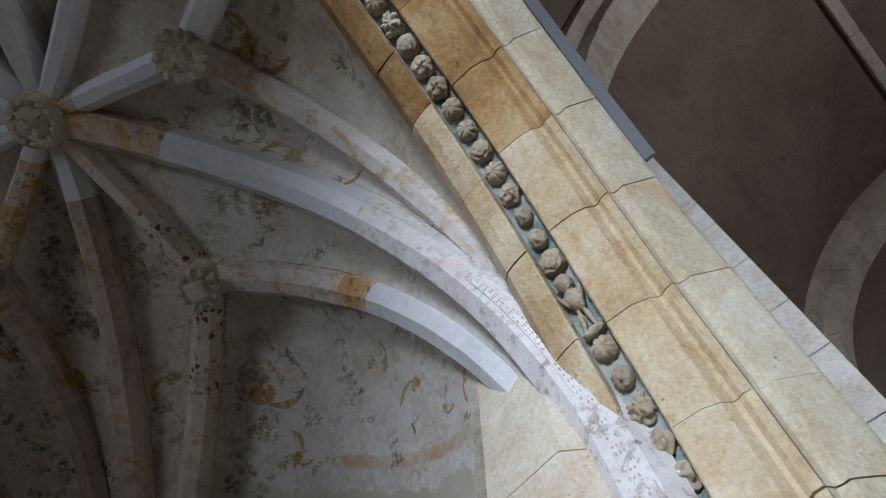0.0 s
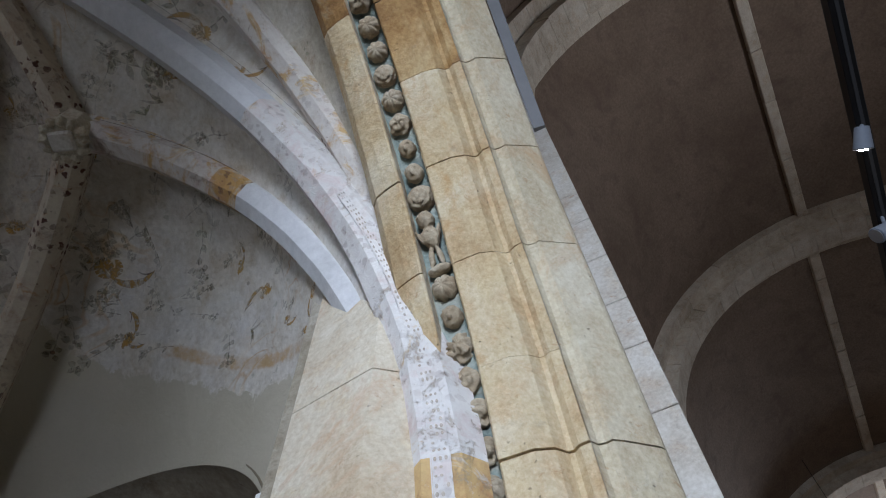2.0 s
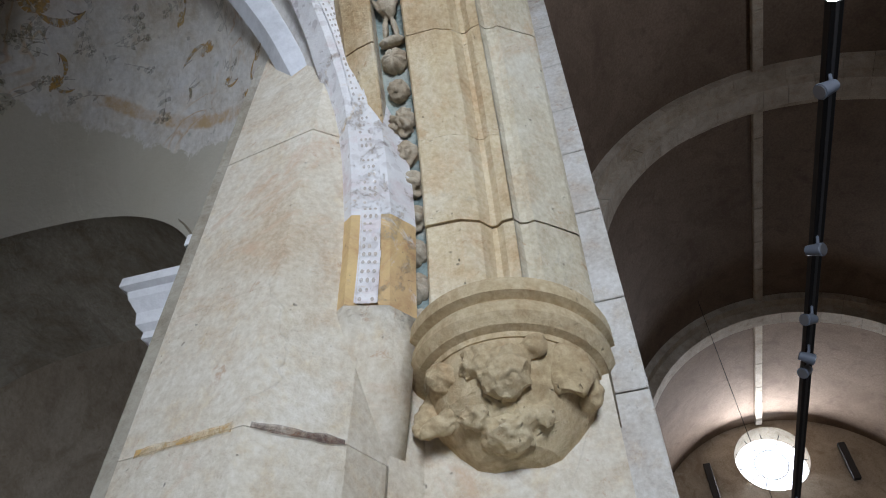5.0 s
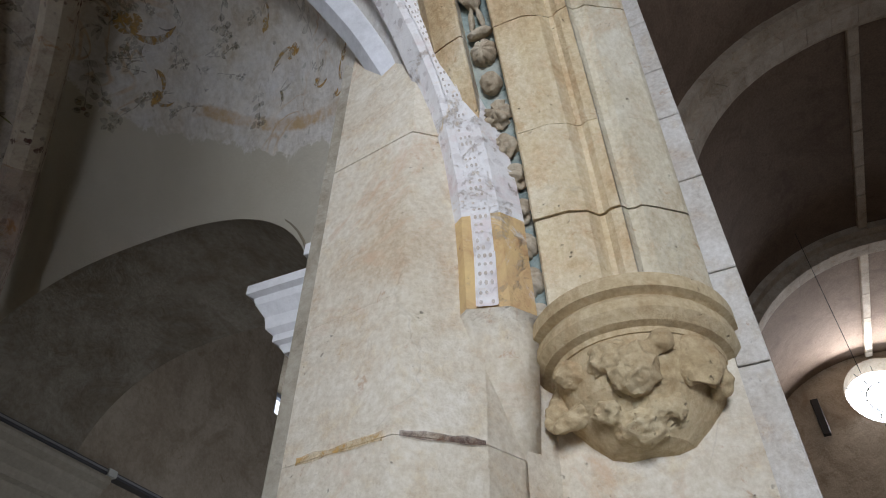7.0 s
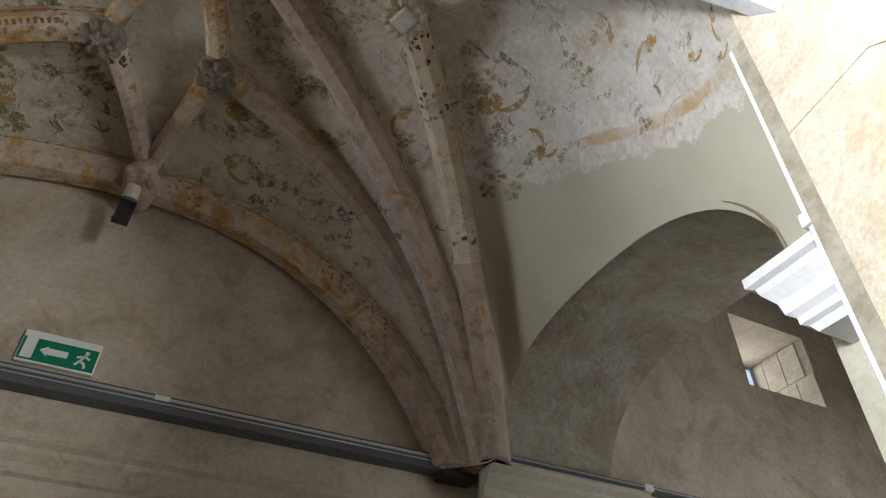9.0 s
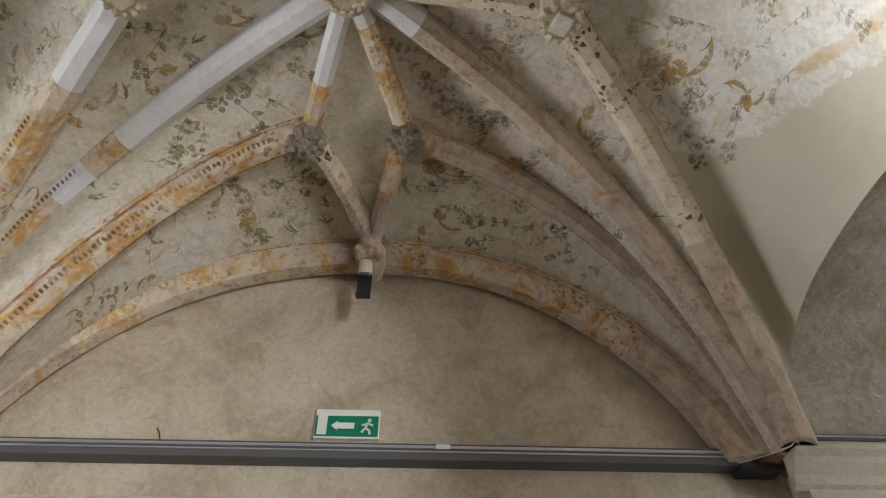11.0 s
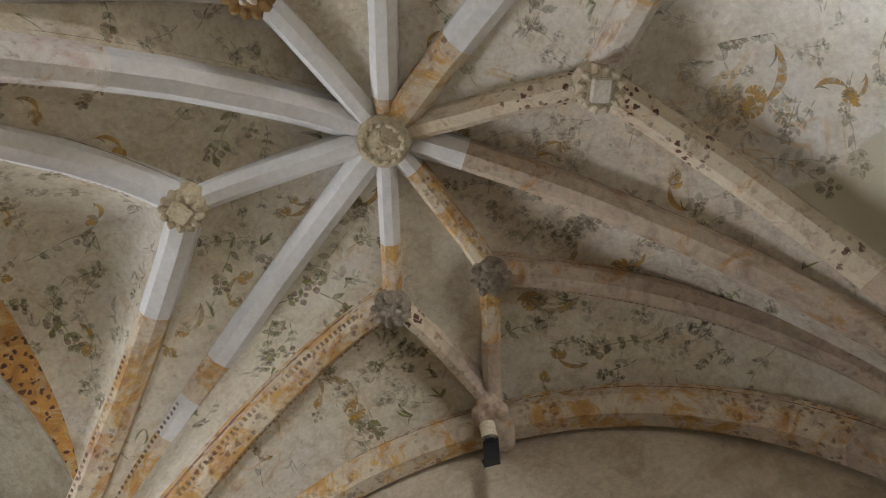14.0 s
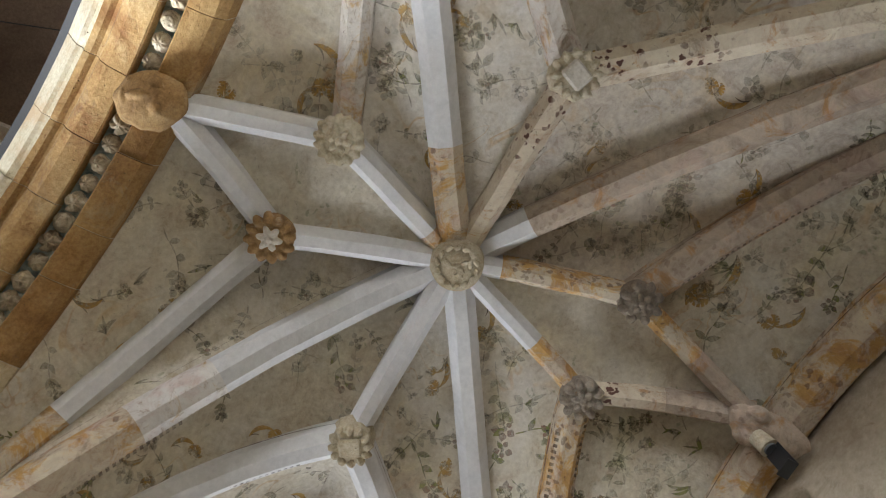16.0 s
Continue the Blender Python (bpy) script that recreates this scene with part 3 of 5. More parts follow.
# ---- chapel: bosses ----
def flower_boss(name, at, r, petals, mat, mat_in, label, depth=0.09):
    t = thing(name, at, label, "vault boss", "carved bosses of the star vault")
    bm = bmesh.new()
    bmesh.ops.create_cone(bm, cap_ends=True, segments=24, radius1=r * 0.72, radius2=r * 0.95, depth=depth, matrix=Matrix.Translation((0, 0, depth / 2 - 0.01)))
    part("boss_body", bm, mat, t)
    bm = bmesh.new()
    for k in range(petals):
        a = k * math.tau / petals
        lump(bm, (r * 0.78 * math.cos(a), r * 0.78 * math.sin(a), 0.012), (r * 0.30, r * 0.22, 0.038), (0, 0, math.degrees(a)), 0.35, k + r * 10)
    carved(part("leaf_ring", bm, mat, t, "", True), 0.006)
    bm = bmesh.new()
    for k in range(6):
        a = k * math.tau / 6 + 0.3
        lump(bm, (r * 0.32 * math.cos(a), r * 0.32 * math.sin(a), -0.008), (r * 0.24, r * 0.15, 0.028), (0, 0, math.degrees(a)), 0.3, k)
    lump(bm, (0, 0, -0.02), (r * 0.16, r * 0.16, 0.03), (0, 0, 0), 0.2, 3)
    carved(part("flower", bm, mat_in, t, "", True), 0.005)
    return t


flower_boss("vault_boss", TOP["A"] + Vector((0, 0, -0.035)), 0.115, 9, BOSS_DARK, BOSS_DARK, "dark carved leaf boss on the vault")
flower_boss("vault_boss", TOP["B"] + Vector((0, 0, -0.035)), 0.115, 8, BOSS_DARK, BOSS_DARK, "dark carved rose boss on the vault")
flower_boss("vault_boss", TOP["D"] + Vector((0, 0, -0.035)), 0.125, 12, BOSS_BROWN, WHITE_STONE, "brown scalloped boss with a white flower")
flower_boss("vault_boss", TOP["E"] + Vector((0, 0, -0.035)), 0.120, 14, BOSS, BOSS, "pale carved flower boss on the vault")


def round_boss(at):
    t = thing("vault_boss", at, "large round pale boss with carved relief", "vault boss", "carved bosses of the star vault")
    bm = bmesh.new()
    bmesh.ops.create_cone(bm, cap_ends=True, segments=40, radius1=0.135, radius2=0.155, depth=0.14, matrix=Matrix.Translation((0, 0, 0.05)))
    bmesh.ops.bevel(bm, geom=[e for e in bm.edges if all(v.co.z < 0 for v in e.verts)], offset=0.012, segments=2, affect="EDGES")
    part("boss_body", bm, BOSS, t, "", True)
    bm = bmesh.new()
    for k in range(14):
        a = k * math.tau / 14
        lump(bm, (0.105 * math.cos(a), 0.105 * math.sin(a), -0.02), (0.024, 0.016, 0.014), (0, 0, math.degrees(a) + 60), 0.4, k)
    for k in range(9):
        lump(bm, (random.uniform(-0.06, 0.06), random.uniform(-0.06, 0.06), -0.02), (random.uniform(0.02, 0.04), 0.012, 0.014), (0, 0, random.uniform(0, 180)), 0.4, k)
    carved(part("relief", bm, BOSS, t, "", True), 0.005)


round_boss(TOP["C"] + Vector((0, 0, -0.045)))


def shield_boss(at, label, seed, turn):
    t = thing("vault_boss", at, label, "vault boss", "carved bosses of the star vault")
    bm = bmesh.new()
    bmesh.ops.create_cone(bm, cap_ends=True, segments=12, radius1=0.10, radius2=0.125, depth=0.13, matrix=Matrix.Translation((0, 0, 0.05)))
    part("boss_body", bm, BOSS, t)
    bm = bmesh.new()
    box(bm, -0.05, 0.05, -0.06, 0.06, -0.035, 0.0, 0.01)
    bmesh.ops.rotate(bm, verts=bm.verts, matrix=Matrix.Rotation(radians(turn), 3, "Z"))
    part("shield", bm, WHITE_STONE if seed == 3 else BOSS, t)
    bm = bmesh.new()
    for k in range(12):
        a = k * math.tau / 12
        lump(bm, (0.095 * math.cos(a), 0.095 * math.sin(a), 0.0), (0.03, 0.022, 0.035), (0, 0, math.degrees(a)), 0.5, k + seed)
    carved(part("leaf_ring", bm, BOSS, t, "", True), 0.006)


shield_boss(TOP["R"] + Vector((0, 0, -0.035)), "pale carved boss with a small shield", 3, 20)
shield_boss(TOP["L"] + Vector((0, 0, -0.035)), "worn pale carved boss with a plain shield", 8, -30)

mask_boss = bmesh.new()
lump(mask_boss, (0, 0, 0), (0.15, 0.125, 0.085), (0, 0, 0), 0.12, 4, 3)
for s_ in (-1, 1):
    lump(mask_boss, (0.045, 0.048 * s_, -0.07), (0.026, 0.03, 0.02), (0, 0, 0), 0.1, s_)
lump(mask_boss, (-0.02, 0, -0.085), (0.05, 0.02, 0.022), (0, 0, 0), 0.1, 2)
lump(mask_boss, (-0.085, 0, -0.06), (0.016, 0.04, 0.018), (0, 0, 0), 0.1, 5)
b_ = carved(part("vault_boss", mask_boss, BOSS_BROWN, None, "", True), 0.006)
b_.matrix_basis = pose(TOP["F"].x, TOP["F"].y - 0.03, TOP["F"].z - 0.03, -18, 0, 60) @ Matrix.Scale(1.12, 4)
tagged(b_, "rounded brown carved boss at the crown of the arch", "vault boss", "carved bosses of the star vault")

key_boss = thing("wall_boss", TOP["W"] + Vector((0, -0.06, -0.07)), "plain stone boss above the back wall", "vault boss", "carved bosses of the star vault")
bm = bmesh.new()
lump(bm, (0, 0.10, 0.03), (0.10, 0.24, 0.085), (0, 0, 0), 0.15, 2, 3)
lump(bm, (-0.065, -0.02, -0.01), (0.045, 0.06, 0.05), (0, 0, 0), 0.2, 4)
lump(bm, (0.065, -0.02, -0.01), (0.045, 0.06, 0.05), (0, 0, 0), 0.2, 6)
carved(part("boss_body", bm, RIB_DULL, key_boss, "", True), 0.008)
spot = thing("small_spotlight", (-0.25, 3.72, 4.58), "small pale spotlight with a dark bracket below the boss", "spotlight")
bm = bmesh.new()
bmesh.ops.create_cone(bm, cap_ends=True, segments=20, radius1=0.048, radius2=0.042, depth=0.09, matrix=pose(0, 0, 0, 20, 0, 0))
part("lamp_body", bm, BOSS, spot)
bm = bmesh.new()
bmesh.ops.create_cone(bm, cap_ends=True, segments=20, radius1=0.032, radius2=0.032, depth=0.012, matrix=pose(0, 0.017, -0.047, 20, 0, 0))
part("lens", bm, GREY_METAL, spot)
part("bracket", boxes((-0.045, 0.045, 0.03, 0.036, -0.22, -0.03), (-0.045, 0.045, -0.02, 0.036, -0.226, -0.22)), BLACK, spot)


# ---- chapel: walls ----
def side_wall(name, x0, x1, arch_curve=arch_curve):
    """A wall with a low arched opening through it."""
    bm = bmesh.new()
    lo, hi = 1.53, 3.93
    ys = [lo + (hi - lo) * (0.5 - 0.5 * math.cos(math.pi * i / 48)) for i in range(49)]
    for x in (x1,):
        prev = None
        for y in ys:
            a, b = bm.verts.new((x, y, arch_curve(y))), bm.verts.new((x, y, 6.2))
            if prev:
                bm.faces.new((prev[0], a, b, prev[1]))
            prev = (a, b)
    t = part(name, bm, FRESCO_EDGE if x0 > 0 else FRESCO)
    box_bm = boxes((min(x0, x1), max(x0, x1), 0.75, lo, 0, 6.2), (min(x0, x1), max(x0, x1), hi, Y_BACK + 0.3, 3.0 if x0 > 0 else 0, 6.2))
    part("wall_jamb", box_bm, NEW_PLASTER, t)
    bm = bmesh.new()
    prev = None
    for y in ys:
        a, b = bm.verts.new((x0, y, arch_curve(y))), bm.verts.new((x1, y, arch_curve(y) + (0.0 if y > 0 else 0)))
        if prev:
            bm.faces.new((prev[0], a, b, prev[1]))
        prev = (a, b)
    part("soffit", bm, SOFFIT, t, "rough grey plastered underside of the opening", True)
    return t


tagged(side_wall("wall_east", X_WALL, 3.2), "smooth beige plastered wall with an arched opening", "wall", kind="structure")
tagged(side_wall("wall_west", -2.86, -3.7, west_curve), "smooth beige plastered wall with an arched opening", "wall", kind="structure")
tagged(part("wall_north", boxes((-3.7, 3.2, Y_BACK, Y_BACK + 0.4, 0, 6.2)), WALL), "stained beige plaster back wall of the chapel", "wall", kind="structure")
# Slab out of view, added so no sky shows through gaps in the vault.
tagged(part("roof", boxes((-6.5, 8.2, 0.4, 5.4, 6.2, 6.4)), SOFFIT), "plain slab above the chapel vault", "roof", kind="structure")
tagged(part("floor", boxes((-10.5, 20, -8.2, 5.4, -0.2, 0)), FLOOR), "worn grey stone floor", "floor", kind="structure")

# room beyond the east opening, with its window
tagged(part("wall_side_room_north", boxes((3.2, 5.3, 4.2, 5.0, 0, 6.2), (6.35, 8.0, 4.2, 5.0, 0, 6.2), (5.3, 6.35, 4.2, 5.0, 0, 4.95), (5.3, 6.35, 4.2, 5.0, 5.78, 6.2)), WALL), "stained plaster wall with a small deep window", "wall", kind="structure")
tagged(part("wall_side_room_east", boxes((8.0, 8.2, 0.6, 5.0, 0, 6.2)), WALL), "stained plaster wall of the side room", "wall", kind="structure")
tagged(part("wall_side_room_south", boxes((3.2, 8.0, 0.6, 0.8, 0, 6.2)), WALL), "stained plaster wall of the side room", "wall", kind="structure")
for n_, b_ in (("wall_left_room_north", (-6.5, -3.7, 4.2, 4.4, 0, 6.2)), ("wall_left_room_west", (-6.7, -6.5, 0.6, 4.4, 0, 6.2)), ("wall_left_room_south", (-6.5, -3.7, 0.6, 0.8, 0, 6.2))):
    tagged(part(n_, boxes(b_), WALL), "stained plaster wall of the side room", "wall", kind="structure")


# ---- arch between chapel and nave ----
ARCH_ZC = 2.56


def skew(x):
    """The arch does not stand square to the chapel: its far end lies further out."""
    return 0.07 * (min(x, 1.65) - 1.65)



def ring_piece(profile, a0, a1, back, steps=3, zc=ARCH_ZC, cx=CX):
    """A stone of the arch: the profile (y, radius) swept from angle a0 to a1, closed towards the back radius."""
    prof = list(profile) + [(profile[-1][0], back), (profile[0][0], back)]
    rings = []
    for i in range(steps + 1):
        a = a0 + (a1 - a0) * i / steps
        rings.append([Vector((cx + r * math.cos(a), y + skew(cx + r * math.cos(a)), zc + r * math.sin(a))) for y, r in prof])
    return skin(rings)


FILLET = [(0.715, 2.33), (0.68, 2.275), (0.63, 2.25), (0.575, 2.235), (0.568, 2.24)]
YELLOW_ORDER = [(0.462, 2.24), (0.455, 2.232), (0.36, 2.235), (0.31, 2.262), (0.285, 2.30), (0.27, 2.302), (0.25, 2.285), (0.22, 2.283)]
CREAM_ORDER = [(0.217, 2.29), (0.205, 2.315), (0.185, 2.32), (0.165, 2.315), (0.135, 2.345), (0.06, 2.425), (0.052, 2.44)]
big_arch = thing("chancel_arch", (0, 0, 0), "wide moulded limestone arch with a carved groove, worn", "arch")


def ring_order(name, profile, back, cuts, mat, low=None, turn=0.0):
    """A course of arch stones, worn at the ends; low: the paler stone of the lower parts."""
    for a0, a1 in zip(cuts, cuts[1:]):
        near = a0 < turn or a1 > math.pi - turn
        d = random.uniform(-0.005, 0.005)
        bm = ring_piece([(y, r + d) for y, r in profile], a0 + 0.0009, a1 - 0.0009, back, 7)
        for v in bm.verts:
            k = noise.noise(v.co * 9.0) * 0.0045 + noise.noise(v.co * 30.0) * 0.0015
            a = math.atan2(v.co.z - ARCH_ZC, v.co.x - CX)
            e = min(abs(a - a0), abs(a - a1))
            if e < 0.012:
                k += 0.001 + 0.012 * max(0.0, noise.noise(v.co * 14.0 + Vector((5, 0, 0))))
            v.co += Vector((math.cos(a), 0, math.sin(a))) * k
        part(name, bm, low if (low and near) else mat, big_arch)


def cuts_of(n, seed, lo=0.03):
    rnd = random.Random(seed)
    return [lo + (math.pi - 2 * lo) * (i + (rnd.uniform(-0.16, 0.16) if 0 < i < n else 0)) / n for i in range(n + 1)]


JOINTS = [0.03] + [radians(a) for a in (11.9, 19.8, 30.1, 40.3, 49.8, 58.5, 68.0, 77.0, 86.5, 95.5, 104.0, 113.5, 122.0, 131.5, 141.0, 150.5, 160.0, 169.0)] + [math.pi - 0.03]
ring_order("fillet_stone", FILLET, 2.6, cuts_of(19, 5), BROWN, YELLOW, 0.95)
ring_order("yellow_voussoir", YELLOW_ORDER, 2.6, JOINTS, OCHRE_STONE, YELLOW, 0.72)
ring_order("cream_voussoir", CREAM_ORDER, 2.75, JOINTS, CREAM)
for prof_, back_ in ((FILLET, 2.58), (YELLOW_ORDER, 2.58), (CREAM_ORDER, 2.70)):
    part("mortar_bed", ring_piece([(y - 0.001, r + 0.015) for y, r in prof_], 0.03, math.pi - 0.03, back_, 60), MORTAR, big_arch)
part("edge_flashing", ring_piece([(0.046, 2.455), (0.0, 2.47)], 0.74, math.pi - 0.74, 2.49, 40), GREY_METAL, big_arch, "dark grey metal edge strip")
part("groove", ring_piece([(0.570, 2.30), (0.460, 2.30)], 0.03, math.pi - 0.03, 2.62, 60), GROOVE, big_arch, "blue-green painted groove")
part("arch_core", ring_piece([(0.56, 2.45), (0.24, 2.45)], 0.03, math.pi - 0.03, 2.7, 60), PALE, big_arch)


# carved ornaments in the groove
def ornament(kind):
    bm = bmesh.new()
    if kind < 4:
        # a rounded knob cut with grooves: ribbed fruit, rose, knot, curled leaf
        rows, cols = 13, 44
        rings = []
        for r in range(rows + 1):
            ring = []
            for c in range(cols):
                th, ph = c * math.tau / cols, 1.75 * r / rows
                q = Vector((math.cos(th) * ph, math.sin(th) * ph, kind * 3.1))
                n0 = noise.noise(q * 2.2)
                if kind == 0:
                    d = -0.16 * math.exp(-(math.sin(4 * th + 0.3 * n0) / 0.34) ** 2) * min(1.0, ph * 2.2) - (0.10 if ph < 0.18 else 0)
                elif kind == 1:
                    d = 0.10 * math.sin(15 * ph + 0.9 * math.cos(5 * th + 3.1 * int(ph / 0.42))) * min(1.0, ph * 2)
                elif kind == 2:
                    d = 0.13 * math.sin(3 * th + 5.5 * ph + 1.5 * n0) * math.cos(2 * th - 3 * ph) * 1.2
                else:
                    d = 0.20 * math.sin(5 * th + 4 * n0 + 2.5 * ph) * min(1.0, ph * 1.6) + 0.16 * n0
                k = 0.043 * (1 + d + 0.06 * n0)
                ring.append(Vector((k * math.sin(ph) * math.cos(th), k * math.sin(ph) * math.sin(th), 0.004 + 0.92 * k * math.cos(ph))))
            rings.append(ring)
        skin(rings[1:], bm=bm)
        return part("carved_ornament", bm, CARVED, big_arch, "", True)
    if kind == 4:
        lump(bm, (0, 0, 0.012), (0.038, 0.034, 0.034), (0, 0, 0), 0.15, 3, 2)
        lump(bm, (0.012, 0.012, 0.040), (0.008, 0.008, 0.006), (0, 0, 0), 0.1, 3, 1)
        lump(bm, (0.012, -0.012, 0.040), (0.008, 0.008, 0.006), (0, 0, 0), 0.1, 3, 1)
        lump(bm, (-0.010, 0, 0.044), (0.014, 0.006, 0.008), (0, 0, 0), 0.1, 3, 1)
    else:
        lump(bm, (0.075, 0, 0.022), (0.032, 0.030, 0.030), (0, 0, 0), 0.15, 3, 2)
        lump(bm, (0.015, 0, 0.016), (0.045, 0.028, 0.026), (0, 0, 0), 0.3, 4, 2)
        for s in (-1, 1):
            lump(bm, (0.02, 0.030 * s, 0.024), (0.034, 0.008, 0.012), (0, 0, 20 * s), 0.2, 5, 1)
            lump(bm, (-0.055, 0.014 * s, 0.016), (0.042, 0.011, 0.014), (0, 0, -8 * s), 0.2, 6, 1)
        lump(bm, (-0.105, 0, 0.020), (0.016, 0.042, 0.026), (0, 0, 0), 0.2, 7, 2)
    ob = carved(part("carved_ornament", bm, CARVED, big_arch, "", True), 0.0035)
    return ob


rnd_ = random.Random(11)
masters = {}
a_, kinds_ = 0.085, [3, 0, 0, 3, 3, 2, 3, 4, 0, 5, 1, 4, 4, 2, 0, 1, 0, 0, 2, 2, 1, 3, 0, 2]
i_ = 0
while a_ < math.pi - 0.06:
    k_ = kinds_[i_] if i_ < len(kinds_) else rnd_.choice((0, 1, 2, 3, 0, 2, 1))
    step_ = 0.0525 if i_ < 9 else 0.047
    if k_ == 5:
        a_ += 0.030
    if k_ in masters:
        ob_ = masters[k_].copy()
        scene.collection.objects.link(ob_)
    else:
        ob_ = masters[k_] = ornament(k_)
    rad = 2.298
    s_ = rnd_.uniform(1.0, 1.16)
    up_ = Vector((-math.cos(a_), 0, -math.sin(a_)))
    along_ = Vector((-math.sin(a_), 0, math.cos(a_)))
    m_ = Matrix((along_, up_.cross(along_), up_)).transposed().to_4x4()
    ob_.matrix_basis = Matrix.Translation((CX + rad * math.cos(a_), 0.515 + skew(CX + rad * math.cos(a_)), ARCH_ZC + rad * math.sin(a_))) @ m_ @ pose(0, 0, 0, 0, 0, 0 if k_ in (5, 4, 2) else rnd_.uniform(0, 60)) @ Matrix.Scale(s_, 4)
    a_ += step_ + (0.034 if k_ == 5 else 0)
    i_ += 1

# wall above the arch, up to the nave vault
bm = bmesh.new()
for y_ in (0.075, 0.70):
    prev = None
    for i in range(61):
        a = math.pi * i / 60
        v0 = bm.verts.new((CX + 2.55 * math.cos(a), y_ + skew(CX + 2.55 * math.cos(a)), ARCH_ZC + 2.55 * math.sin(a)))
        v1 = bm.verts.new((CX + 2.76 * math.cos(a), y_ + skew(CX + 2.55 * math.cos(a)), 9.6 if 0 < i < 60 else ARCH_ZC))
        if prev:
            bm.faces.new((prev[0], v0, v1, prev[1]))
        prev = (v0, v1)
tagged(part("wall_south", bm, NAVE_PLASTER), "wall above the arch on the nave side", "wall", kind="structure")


# ---- piers ----
def course_pier(name, plan, cuts, mat, mirror=False, label="pale limestone pier of worn squared blocks"):
    """A pier of stone courses over a plan polygon."""
    pts = [(2 * CX - x, y + skew(2 * CX - x)) for x, y in plan][::-1] if mirror else plan
    t = thing(name, (0, 0, 0), label, "pier", "piers of the arch")
    for z0, z1 in zip(cuts, cuts[1:]):
        j = random.uniform(-0.0025, 0.0025)
        bm = prism([(x + j, y + j) for x, y in pts], z0 + 0.0003, z1 - 0.0003)
        bmesh.ops.bevel(bm, geom=[e for e in bm.edges], offset=0.001, segments=1, affect="EDGES")
        part("stone_course", bm, mat, t)
    cx = sum(p[0] for p in pts) / len(pts)
    cy = sum(p[1] for p in pts) / len(pts)
    part("pier_core", prism([(cx + (x - cx) * 0.97, cy + (y - cy) * 0.97) for x, y in pts], cuts[0], cuts[-1] - 0.02), MORTAR, t)
    return t


PIER_PLAN = [(1.765, 1.10), (1.715, 0.777), (1.845, 0.607), (1.95, 0.56), (2.4, 0.56), (2.4, 1.12)]
PIER_CUTS = [0, 0.42, 0.80, 1.20, 1.60, 1.98, 2.352, 2.745, 3.05, 3.40, 3.76, 4.21]
CORBEL_PLAN = [(1.95, 0.555), (2.03, 0.50), (2.05, 0.06), (2.44, 0.06), (2.44, 0.555)]
CORBEL_CUTS = [0, 0.5, 0.95, 1.38, 1.80, 2.20, 2.64]
PIERS = []
for mir in (False, True):
    PIERS.append(course_pier("arch_pier", PIER_PLAN, PIER_CUTS, PALE, mir))
    course_pier("corbel_pier", CORBEL_PLAN, CORBEL_CUTS, PALE, mir, "pale plastered stone pier below the carved corbel")


